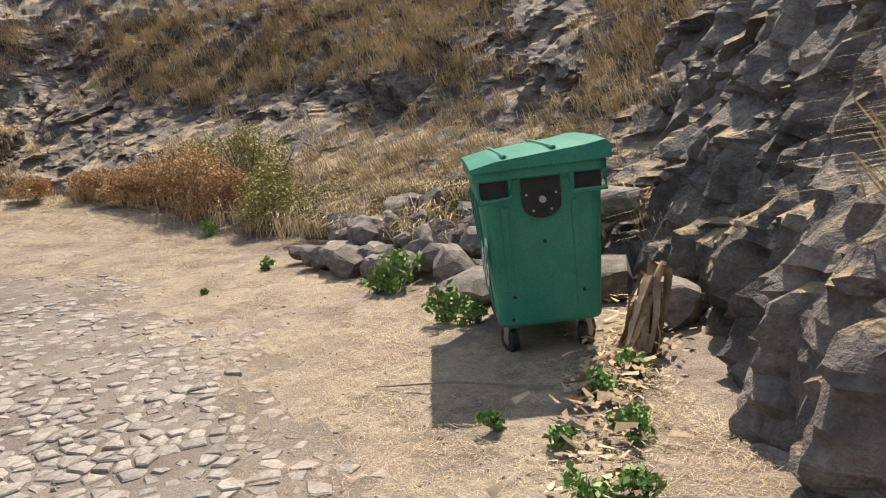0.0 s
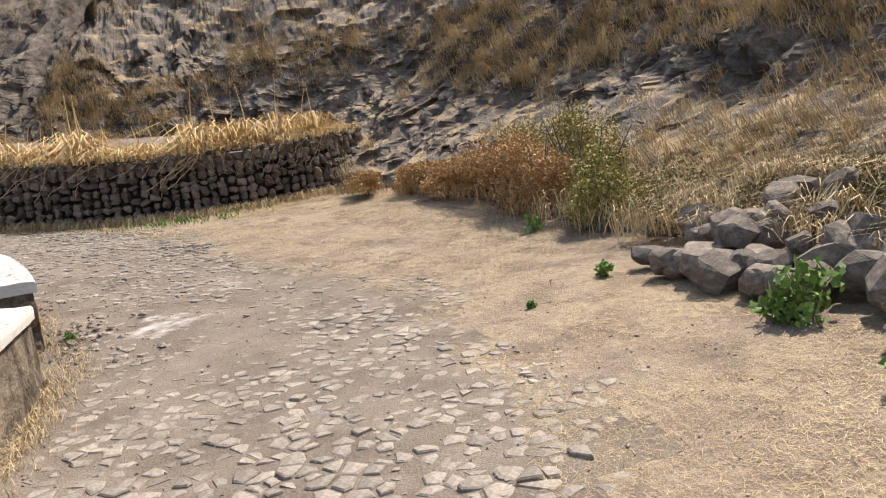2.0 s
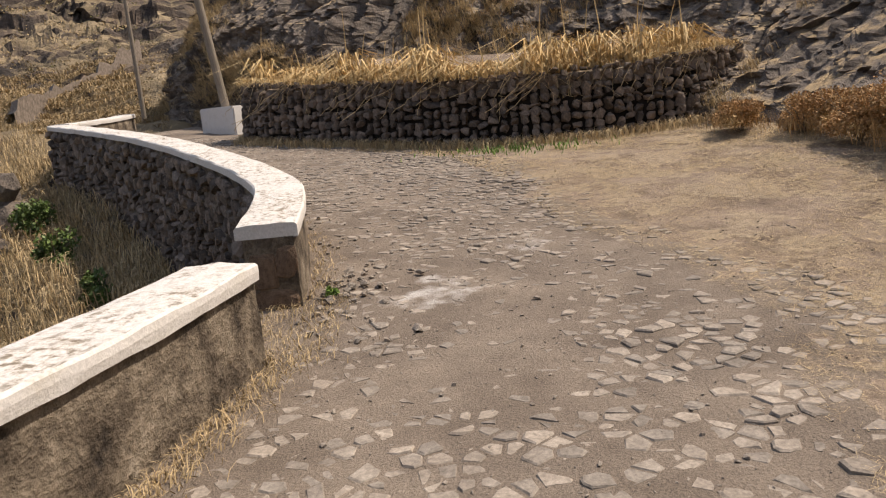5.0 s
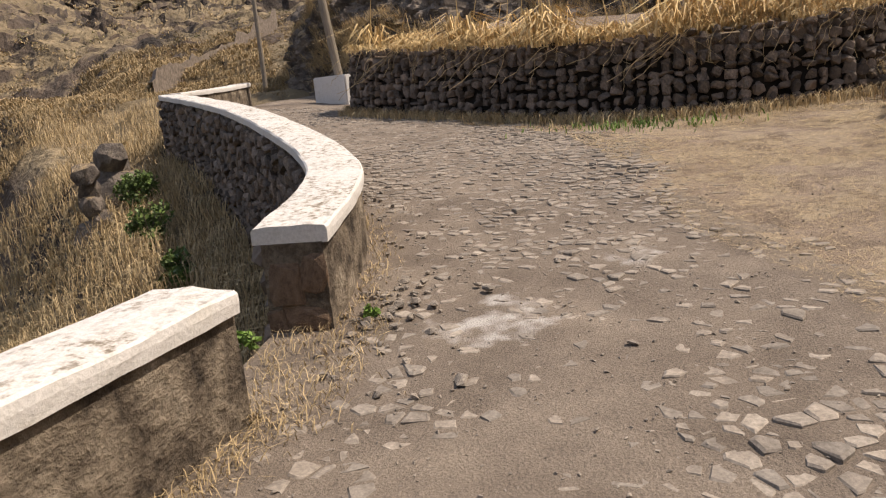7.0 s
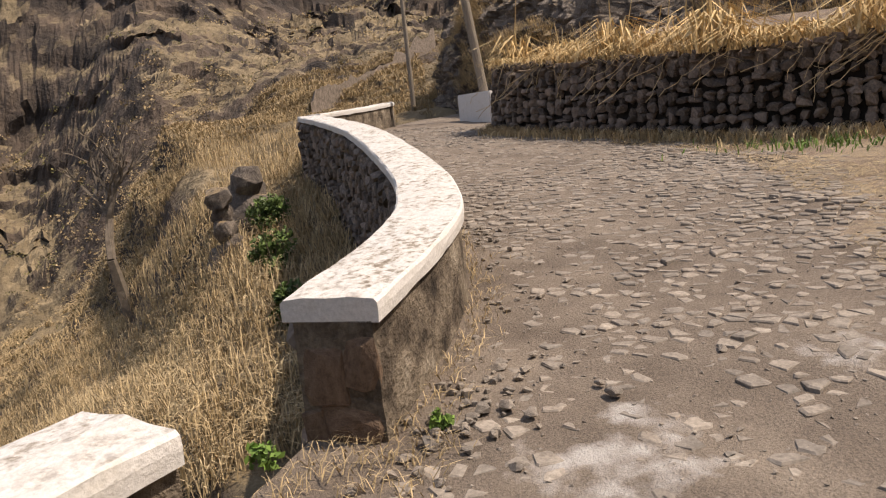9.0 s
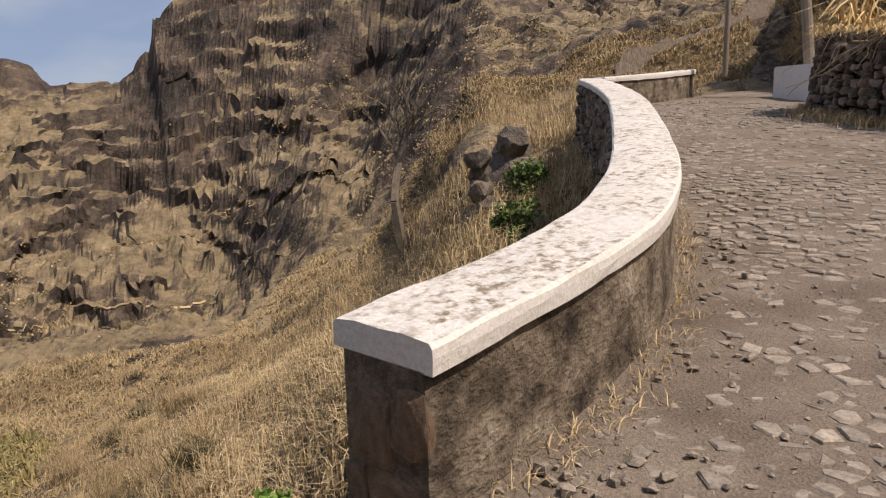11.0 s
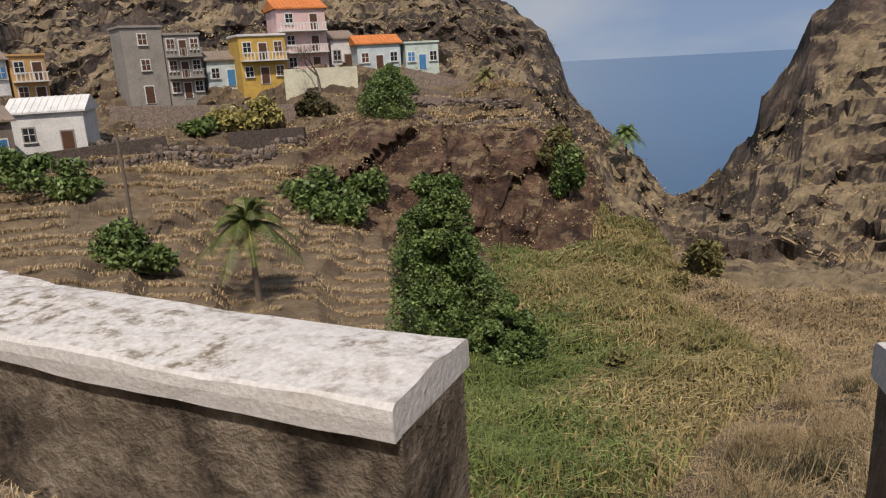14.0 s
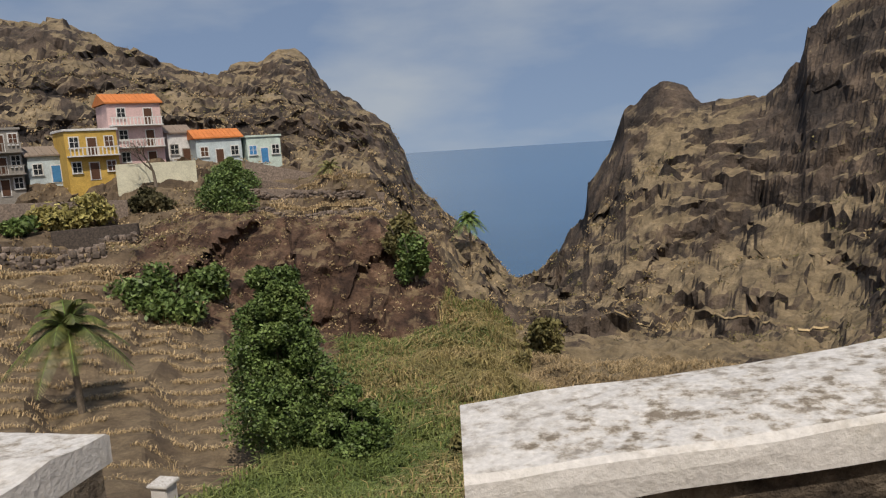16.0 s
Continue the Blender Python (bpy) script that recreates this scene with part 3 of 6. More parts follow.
def add_spill(m, spots, colour):
    """Pale powder spilt on a surface: (x, y, reach) each, with ragged edges."""
    n, l = m.node_tree.nodes, m.node_tree.links
    bsdf = n["Principled BSDF"]
    col = bsdf.inputs["Base Color"].links[0].from_socket
    co = n.new("ShaderNodeTexCoord")
    nz = n.new("ShaderNodeTexNoise")
    nz.inputs["Scale"].default_value, nz.inputs["Detail"].default_value = 5.0, 7
    l.new(co.outputs["Object"], nz.inputs["Vector"])
    for x, y, reach in spots:
        d = n.new("ShaderNodeVectorMath")
        d.operation = "DISTANCE"
        flat = n.new("ShaderNodeVectorMath")
        flat.operation = "MULTIPLY"
        flat.inputs[1].default_value = (1, 1, 0)
        l.new(co.outputs["Object"], flat.inputs[0])
        l.new(flat.outputs[0], d.inputs[0])
        d.inputs[1].default_value = (x, y, 0)
        s = n.new("ShaderNodeMath")
        s.operation = "MULTIPLY_ADD"
        l.new(nz.outputs["Fac"], s.inputs[0])
        s.inputs[1].default_value = -reach * 5.0
        l.new(d.outputs["Value"], s.inputs[2])
        r = n.new("ShaderNodeMapRange")
        r.inputs["From Min"].default_value, r.inputs["From Max"].default_value = -reach * 1.7, -reach * 2.9
        r.inputs["To Max"].default_value = 0.8
        l.new(s.outputs[0], r.inputs[0])
        x_ = n.new("ShaderNodeMix")
        x_.data_type = "RGBA"
        l.new(r.outputs[0], x_.inputs["Factor"])
        l.new(col, x_.inputs["A"])
        x_.inputs["B"].default_value = (*colour, 1)
        col = x_.outputs["Result"]
    l.new(col, bsdf.inputs["Base Color"])


add_spill(M["road_dirt"], ((1.0, 0.45, 0.3), (1.35, 0.35, 0.2), (2.2, -0.35, 0.25), (0.9, 0.2, 0.16)), (0.5, 0.48, 0.46))

# ---------- stones ----------
def rock_mesh(name, mat, seed, points=14, squash=(1, 1, 1), power=3.0):
    """A broken stone about one metre across: the hull of random points."""
    rng = random.Random(seed)
    bm = bmesh.new()
    for _ in range(points):
        v = Vector((rng.uniform(-1, 1), rng.uniform(-1, 1), rng.uniform(-1, 1)))
        k = (abs(v.x) ** power + abs(v.y) ** power + abs(v.z) ** power) ** (1 / power) or 1
        v = v / k * rng.uniform(0.42, 0.5)
        bm.verts.new((v.x * squash[0], v.y * squash[1], v.z * squash[2]))
    res = bmesh.ops.convex_hull(bm, input=bm.verts[:])
    bmesh.ops.delete(bm, geom=[g for g in res["geom_interior"] if isinstance(g, bmesh.types.BMVert)], context="VERTS")
    me = bpy.data.meshes.new(name)
    bm.to_mesh(me)
    bm.free()
    me.materials.append(mat)
    return me


ROCKS = [rock_mesh("stone", M["wallstone"], s, 18, power=5) for s in range(10)]
BOULDERS = [rock_mesh("rock", M["rock"], 40 + s, 46, power=2.6) for s in range(8)]


def joined(name, items, mat, parent=None, label="", kind="stuff", category="stones"):
    """Many stones, given as (mesh, matrix), as one object."""
    V, Fc, n = [], [], 0
    for me, m in items:
        co = np.empty(len(me.vertices) * 3)
        me.vertices.foreach_get("co", co)
        co = co.reshape(-1, 3)
        mm = np.array(m)
        V.append(co @ mm[:3, :3].T + mm[:3, 3])
        Fc += [tuple(i + n for i in p.vertices) for p in me.polygons]
        n += len(co)
    return tagged(mesh_ob(name, np.concatenate(V), Fc, mat, parent), label, category, kind=kind)


def place(name, me, m, parent=None):
    ob = new(name, me)
    ob.parent = parent
    ob.matrix_basis = m
    return ob


def face_stones(line, off, z0, z1, parent, seed, near, size=(0.2, 0.13), up=None, lean=0.0):
    """Courses of uneven stones on a wall's face, off to the left of the line, from z0 to z1 over the road."""
    rng = random.Random(seed)
    nl = left_normals(line)
    acc = [0.0]
    for a, b in zip(line, line[1:]):
        acc.append(acc[-1] + (b - a).length)
    singles, rest = [], []
    h = z0
    while h < z1:
        rowh = size[1] * rng.uniform(0.75, 1.3)
        s = rng.uniform(0, size[0])
        while s < acc[-1]:
            w = size[0] * rng.uniform(0.55, 1.5)
            i = min(len(line) - 1, max(0, int(np.searchsorted(acc, s + w / 2))))
            q, nrm = line[i], nl[i]
            o = off + lean * (h - z0) + rng.uniform(-0.03, 0.015)
            base = float(ground_z(q.x, q.y))
            m = (Matrix.Translation((q.x + nrm.x * o, q.y + nrm.y * o, base + h + rowh / 2 + rng.uniform(-0.05, 0.05)))
                 @ Euler((0, 0, math.atan2(nrm.y, nrm.x) - math.pi / 2)).to_matrix().to_4x4()
                 @ Euler((rng.uniform(-0.2, 0.2), rng.uniform(-0.35, 0.35), rng.uniform(-0.15, 0.15))).to_matrix().to_4x4()
                 @ Matrix.Diagonal((w * 1.12, 0.2, rowh * rng.uniform(0.8, 1.55), 1)))
            (singles if near(q, h) and len(singles) < 300 else rest).append((rng.choice(ROCKS), m))
            s += w
        h += rowh
    for me, m in singles:
        place("stone", me, m, parent)
    if rest:
        joined("stones", rest, M["wallstone"], parent, "dark rubble stones of the wall", category="")


# ---------- outer masonry of the curving parapet ----------
masonry = thing("retaining_wall", "dark rubble-stone retaining wall below the curving parapet", "stone wall")
face_stones(W2_IN, 0.44, -1.95, TOP - 0.27, masonry, 5, lambda q, h: 2.6 < q.x < 6.2 and h > -0.9, (0.19, 0.14))

# ---------- terrace wall ----------
TW = spline([(11.9, -4.6), (10.6, -3.2), (10.25, -2.2), (9.95, -0.8), (10.0, 0.8), (10.5, 2.4), (11.2, 4.2), (12.3, 6.6), (13.4, 7.2)], 0.2)
tw = thing("terrace_wall", "dark dry-stone terrace wall overhung by dry vegetation", "stone wall")
TWH = 1.32
sweep("wall_core", TW, [(-0.02, -0.3), (-0.14, TWH - 0.08), (-0.7, TWH - 0.08), (-0.7, -0.3)], M["mortar"], tw, 0.0, 4)
tagged(sweep("ground_terrace", TW, [(-0.1, TWH - 0.3), (-0.1, TWH - 0.05), (-1.2, TWH + 0.03), (-2.2, TWH + 0.35), (-2.8, TWH + 0.6), (-2.8, TWH - 0.5)], M["dirt"], None, 0.03, 4),
       "dry earth of the terrace above the stone wall", "ground", kind="structure")
face_stones(TW, 0.03, -0.1, TWH + 0.02, tw, 6, lambda q, h: -2.5 < q.y < 4.5 and h > 0.25, (0.155, 0.135), lean=-0.08)

# ---------- rock pile ----------
rng = random.Random(9)
pile = thing("rock_pile", "heap of grey field stones mixed with dry stalks", "rock pile")
PILE_LINE = [(-0.75, -4.2), (-1.6, -4.05), (-2.4, -4.0), (-3.2, -4.05), (-3.9, -4.05), (-4.5, -4.2)]
for k in range(70):
    t = rng.random() * (len(PILE_LINE) - 1)
    i = int(t)
    a, b = PILE_LINE[i], PILE_LINE[min(i + 1, len(PILE_LINE) - 1)]
    back = rng.random() ** 1.3 * 1.5
    x, y = a[0] + (b[0] - a[0]) * (t - i) + rng.uniform(-0.1, 0.1), a[1] + (b[1] - a[1]) * (t - i) - back + 0.1
    s = rng.uniform(0.2, 0.46) * (1.0 if back < 0.9 else 0.8)
    z = float(ground_z(x, y)) + 0.12 + 0.62 * min(1, back) * rng.uniform(0.4, 1.0) * (0.6 + 0.4 * min(1, (x + 5.5) / 2))
    m = Matrix.Translation((x, y, z)) @ Euler((rng.uniform(-0.5, 0.5), rng.uniform(-0.5, 0.5), rng.uniform(0, 6))).to_matrix().to_4x4() @ Matrix.Diagonal((s * 1.25, s, s * 0.8, 1))
    place("rock", rng.choice(BOULDERS), m, pile)
for x, y, s, sz in ((-5.85, -3.85, 0.45, 0.42), (-4.05, -3.75, 0.62, 0.32), (-4.7, -5.0, 0.5, 0.32), (-5.0, -4.35, 0.55, 0.4), (-5.3, -4.8, 0.5, 0.5)):
    z = float(ground_z(x, y)) + sz * 0.35 + (0.55 if y < -4.9 else 0)
    b = place("boulder", rng.choice(BOULDERS), Matrix.Translation((x, y, z)) @ Euler((0.1, 0.1, rng.uniform(0, 6))).to_matrix().to_4x4() @ Matrix.Diagonal((s * 1.2, s, sz, 1)))
    tagged(b, "angular grey boulder lying at the foot of the cliff", "rock", "boulders at the cliff")
# rocks on the slope outside the parapet
DARK_ROCKS = [rock_mesh("rock", M["cliff"], 70 + k, 40, power=2.8) for k in range(5)]
for x, y, dz, s, sz in ((7.45, 10.05, 0.12, 0.62, 0.3), (7.5, 10.1, -0.18, 0.42, 0.35), (7.5, 10.05, -0.5, 0.5, 0.42), (7.6, 10.0, -0.85, 0.6, 0.5), (8.7, 10.6, 0.3, 0.8, 0.5), (8.9, 10.9, 0.05, 0.8, 0.5),
                       (7.6, 10.05, -1.25, 1.0, 0.8), (7.7, 10.1, -1.9, 1.4, 1.2), (8.8, 10.8, -0.5, 1.3, 1.0), (8.8, 10.8, -1.3, 1.7, 1.4)):
    b = place("boulder", rng.choice(DARK_ROCKS), Matrix.Translation((x, y, 0.25 + dz)) @ Euler((0.1, 0.2, rng.uniform(0, 6))).to_matrix().to_4x4() @ Matrix.Diagonal((s * 1.1, s * 0.9, sz * 1.35, 1)))
    tagged(b, "dark weathered basalt rock jutting from the grassy slope", "rock", "rocks on the slope")


# ---------- rubbish bin ----------
def loft(rings, bm=None, cap=True):
    bm = bm or bmesh.new()
    vs = [[bm.verts.new(p) for p in r] for r in rings]
    n = len(rings[0])
    for a, b in zip(vs, vs[1:]):
        for k in range(n):
            bm.faces.new((a[k], a[(k + 1) % n], b[(k + 1) % n], b[k]))
    if cap:
        bm.faces.new(vs[0][::-1])
        bm.faces.new(vs[-1])
    return bm


def rounded(hx, hy, z, r=0.07, seg=4):
    pts = []
    for cx_, cy_, a0 in ((hx - r, hy - r, 0), (-hx + r, hy - r, 90), (-hx + r, -hy + r, 180), (hx - r, -hy + r, 270)):
        for k in range(seg + 1):
            a = radians(a0 + 90 * k / seg)
            pts.append((cx_ + r * math.cos(a), cy_ + r * math.sin(a), z))
    return pts


def wheelie_bin():
    """The long axis is x; the end that faces the road is at -x."""
    g = M["bin_green"]
    b = thing("rubbish_bin", "large green plastic rubbish bin on castors standing askew on dirt", "bin",
              pose(-5.14, -3.36, float(ground_z(-5.0, -3.3)) - 0.005, -3.4, -1.5, -43))
    part("body", loft([rounded(0.52, 0.325, 0.22), rounded(0.53, 0.335, 0.24), rounded(0.585, 0.385, 1.12), rounded(0.60, 0.395, 1.2)]), g, b, smooth=False)
    part("rim", loft([rounded(0.625, 0.405, 1.165), rounded(0.635, 0.415, 1.175), rounded(0.635, 0.415, 1.235), rounded(0.62, 0.4, 1.24)]), g, b)
    bm = bmesh.new()
    secs = []
    for yy, z in ((0.425, 1.245), (0.42, 1.27), (0.26, 1.302), (0.0, 1.322), (-0.28, 1.343), (-0.40, 1.362), (-0.43, 1.33), (-0.43, 1.25)):
        secs.append((yy, z))
    rows = [[bm.verts.new((x, yy, z - 0.015 * (abs(x) > 0.6))) for yy, z in secs] for x in (-0.66, -0.64, -0.3, 0, 0.3, 0.64, 0.66)]
    for r0, r1 in zip(rows, rows[1:]):
        for k in range(len(secs) - 1):
            bm.faces.new((r0[k], r0[k + 1], r1[k + 1], r1[k]))
        bm.faces.new((r0[-1], r0[0], r1[0], r1[-1]))
    bm.faces.new(rows[0])
    bm.faces.new(rows[-1][::-1])
    bmesh.ops.recalc_face_normals(bm, faces=bm.faces[:])
    lid = part("lid", bm, g, b, "sloping green lid faded on top")
    for yy in (0.2, -0.1):
        part("lid_rib", box_bm(1.2, 0.03, 0.02, (0, yy, 1.312 - yy * 0.08), 0.006), g, lid)
    for sgn in (1, -1):  # lifting handles in the end's upper corners
        y0 = sgn * 0.285
        part("handle", tube([(-0.63, y0 - 0.1, 1.17), (-0.66, y0 - 0.1, 1.06), (-0.655, y0 + 0.1, 1.04 if sgn > 0 else 1.06), (-0.64, y0 + 0.1, 1.17)], 0.016, 6), g, b, "moulded green lifting handle")
        # flat black slab standing in for the shade behind the handle; nothing is hollowed out
        part("recess", box_bm(0.012, 0.17, 0.1, (-0.594, y0, 1.06), 0.004), M["black"], b)
    bm = bmesh.new()
    pl = [(-0.6, 0.12, 1.19), (-0.6, -0.12, 1.19)] + [(-0.6 + 0.007 * (1 - math.sin(a)) * 0, -0.12 * math.cos(a), 1.0 - 0.09 * math.sin(a) - 0.0) for a in np.linspace(0, math.pi, 9)]
    front = [bm.verts.new((p[0] - 0.004 + (1.19 - p[2]) * 0.055, p[1], p[2])) for p in pl]
    back = [bm.verts.new((v.co.x + 0.03, v.co.y, v.co.z)) for v in front]
    bm.faces.new(front)
    bm.faces.new(back[::-1])
    for k in range(len(front)):
        bm.faces.new((front[k], back[k], back[(k + 1) % len(front)], front[(k + 1) % len(front)]))
    bmesh.ops.recalc_face_normals(bm, faces=bm.faces[:])
    plate = part("trunnion_plate", bm, M["black"], b, "dark blue-black bolted trunnion plate")
    part("trunnion", tube([(-0.585, 0, 1.03), (-0.64, 0, 1.03)], 0.022, 10), M["steel"], plate)
    for yy, zz in ((0.09, 1.06), (-0.09, 1.06), (0.055, 0.96), (-0.055, 0.96)):
        part("bolt", tube([(-0.58, yy, zz), (-0.598, yy, zz)], 0.009, 6), M["steel"], plate)
    for yy in (0.235, -0.2):  # moulded ribs down the end
        part("rib", loft([[(-0.527 - d, yy + w, 0.3), (-0.527 - d, yy - w, 0.3), (-0.50, yy - w, 0.3), (-0.50, yy + w, 0.3)] if z == 0 else
                          [(-0.577 - d, yy + w, 1.0), (-0.577 - d, yy - w, 1.0), (-0.55, yy - w, 1.0), (-0.55, yy + w, 1.0)] for z, d, w in ((0, 0.010, 0.02), (1, 0.012, 0.022))]), g, b)
    for xx in (-0.35, 0.0, 0.35):
        part("rib", loft([[(xx + 0.03, 0.345, 0.3), (xx - 0.03, 0.345, 0.3), (xx - 0.03, 0.32, 0.3), (xx + 0.03, 0.32, 0.3)],
                          [(xx + 0.03, 0.398, 1.05), (xx - 0.03, 0.398, 1.05), (xx - 0.03, 0.37, 1.05), (xx + 0.03, 0.37, 1.05)]]), g, b)
    # drain holes are not cut: black discs give their shaded insides
    for yy, zz in ((0.0, 0.76), (0.22, 0.42), (-0.22, 0.42), (0.24, 0.27)):
        xx = -0.533 - (zz - 0.24) * 0.0625
        part("drain_hole", tube([(xx + 0.01, yy, zz), (xx - 0.003, yy, zz)], 0.012, 10), M["black"], b)
    # painted lettering on the long side, letters partly worn away
    for k, body in enumerate(("R", "G")):
        cu = bpy.data.curves.new("lettering", "FONT")
        cu.body, cu.size, cu.extrude = body, 0.42, 0.001
        t = new("lettering", cu)
        me = bpy.data.meshes.new_from_object(t)
        bpy.data.objects.remove(t)
        me.materials.clear()
        me.materials.append(M["whitewash"])
        t = new("lettering", me)
        t.parent = b
        t.matrix_basis = pose(-0.18 - 0.3 * k, 0.385, 0.55, 90 - 3.5, 0, 180)
        tagged(t, "white stencilled letter")
    for xx in (-0.42, 0.42):
        for yy, turn in ((0.25, 20), (-0.22, -35)):
            w = new("castor")
            w.parent = b
            w.matrix_basis = pose(xx, yy, 0, 0, 0, turn)
            part("fork", loft([[(-0.05, -0.035, 0.24), (0.05, -0.035, 0.24), (0.05, 0.035, 0.24), (-0.05, 0.035, 0.24)],
                               [(0.02, -0.032, 0.09), (0.06, -0.032, 0.09), (0.06, 0.032, 0.09), (0.02, 0.032, 0.09)]]), M["steel"], w)
            part("tyre", tube([(0.04, -0.028, 0.105), (0.04, -0.02, 0.105), (0.04, 0.02, 0.105), (0.04, 0.028, 0.105)], [0.085, 0.1, 0.1, 0.085], 18), M["black"], w)
            part("hub", tube([(0.04, -0.03, 0.105), (0.04, 0.03, 0.105)], 0.04, 10), M["steel"], w)
    return b


wheelie_bin()

# ---------- kerb block and pole at the bend ----------
gz = float(ground_z(15.3, 9.2))
blk = thing("concrete_block", "whitewashed concrete block with dark stains at the roadside", "concrete block", pose(15.75, 8.95, gz - 0.1, 0, 0, 63))
part("block", box_bm(1.55, 0.5, 0.85, (0, 0, 0), 0.03), M["whitewash"], blk)
pole = thing("utility_pole", "leaning weathered wooden utility pole behind the block", "pole", pose(16.2, 8.95, gz - 0.2, -5.5, -3.5, 0))
part("shaft", tube([(0, 0, 0), (0, 0, 3.2), (0, 0, 7.5)], [0.13, 0.115, 0.09], 12), M["wood"], pole)
lamp = thing("utility_pole", "thin grey pole standing beyond the bend of the road", "pole", pose(20.3, 14.2, 0.9, 0, 0, 0))
part("shaft", tube([(0, 0, 0), (0, 0, 7)], [0.09, 0.06], 10), M["wood"], lamp)

# ---------- pebbles along the parapet ----------
rng = random.Random(21)
PEB = [rock_mesh("pebble", M["cobble"], 80 + s, 14) for s in range(5)]
peb = tagged(new("pebbles"), "loose pebbles and stone chips at the parapet's end", "pebbles", kind="stuff")
for k in range(150):
    if k < 60:
        x, y = 0.95 + rng.gauss(0.25, 0.25), 1.15 + rng.gauss(0.0, 0.14)
        y = min(y, float(edge_y(x)) - 0.02)
    else:
        x = rng.uniform(-0.4, 4.5)
        y = float(edge_y(x)) - abs(rng.gauss(0.15, 0.35)) - 0.06
    s = rng.uniform(0.02, 0.06) * (1.5 if rng.random() < 0.12 else 1)
    place("pebble", rng.choice(PEB), Matrix.Translation((x, y, float(ground_z(x, y)) + s * 0.25)) @ Euler((0, 0, rng.uniform(0, 6))).to_matrix().to_4x4() @ Matrix.Diagonal((s * 1.3, s, s * 0.7, 1)), peb)
for x, y, s in ((1.237, 0.856, 0.09), (1.644, 1.246, 0.09), (0.2, 0.35, 0.12), (0.75, -0.45, 0.06), (2.1, 0.2, 0.07), (1.7, 1.25, 0.1)):
    c = place("loose_stone", rng.choice(PEB), Matrix.Translation((x, y, float(ground_z(x, y)) + 0.015)) @ Euler((0, 0, rng.uniform(0, 6))).to_matrix().to_4x4() @ Matrix.Diagonal((s * 1.3, s * 0.8, s * 0.45, 1)))
    tagged(c, "small flat loose stone lying on the road", "stone", "loose stones on the road")


# ---------- cobbles ----------
def clipped(poly, nx_, ny_, d):
    """The part of a convex polygon where nx x + ny y < d."""
    out = []
    for (ax, ay), (bx_, by_) in zip(poly, poly[1:] + poly[:1]):
        fa, fb = ax * nx_ + ay * ny_ - d, bx_ * nx_ + by_ * ny_ - d
        if fa < 0:
            out.append((ax, ay))
        if fa * fb < 0:
            t = fa / (fa - fb)
            out.append((ax + (bx_ - ax) * t, ay + (by_ - ay) * t))
    return out


def stone_mesh(rng, poly):
    """A worn flat stone over a convex outline: rings of its foot, shoulder and top."""
    n = len(poly)
    tilt, tip = rng.gauss(0, 0.035), rng.gauss(0, 0.035)
    k = rng.uniform(0.78, 0.9)
    v = [(x, y, -0.04) for x, y in poly] + [(x, y, -0.008 + x * tilt + y * tip) for x, y in poly]
    v += [(x * k, y * k, x * tilt + y * tip + rng.uniform(-0.003, 0.002)) for x, y in poly]
    f = [(r * n + i, r * n + (i + 1) % n, (r + 1) * n + (i + 1) % n, (r + 1) * n + i) for r in (0, 1) for i in range(n)] + [tuple(range(2 * n, 3 * n))]
    return v, f


rng = random.Random(33)
road = tagged(new("road"), "rough cobbled road of worn grey stones half buried in dust", "road", kind="structure")
SX, SY = 0.1, 0.132
nxs, nys = int(25.5 / SX), int(16 / SY)
seed_r = np.random.RandomState(34)
CX_ = -11 + SX * (np.arange(nxs)[:, None] + seed_r.uniform(-0.42, 0.42, (nxs, nys)))
CY_ = -3.4 + SY * (np.arange(nys)[None, :] + 0.5 * (np.arange(nxs)[:, None] % 2) + seed_r.uniform(-0.42, 0.42, (nxs, nys)))
cover = vfbm(CX_, CY_, 0.55, 4, 41)
ty_, sy_ = edge_y(CX_) - 0.12, soil_y(CX_) + 0.35 * vfbm(CX_, CY_, 0.9, 3, 45)
dusty = 1.0 * np.exp(-(((CX_ + 0.3) / 2.3) ** 2 + ((CY_ + 0.05) / 1.15) ** 2)) + 0.9 * np.exp(-((CY_ - ty_ - 0.1) / 0.3) ** 2) + 1.2 * np.clip((sy_ + 0.1 - CY_) / 0.4, 0, 2)
dusty += 1.1 * np.exp(-(((CX_ + 0.3) / 1.6) ** 2 + ((CY_ + 1.9 - 0.25 * CX_) / 0.35) ** 2))
CZ_ = ground_z(CX_, CY_) + 0.022 * vfbm(CX_, CY_, 1.3, 4, 1) + 0.006 * vfbm(CX_, CY_, 9, 3, 2)
sink = np.where(CX_ < -1.0, 0.0085, 0.0055) - 0.007 * cover - 0.013 * dusty + seed_r.normal(0, 0.0045, CX_.shape)
V, Fc, n, count = [], [], 0, 0
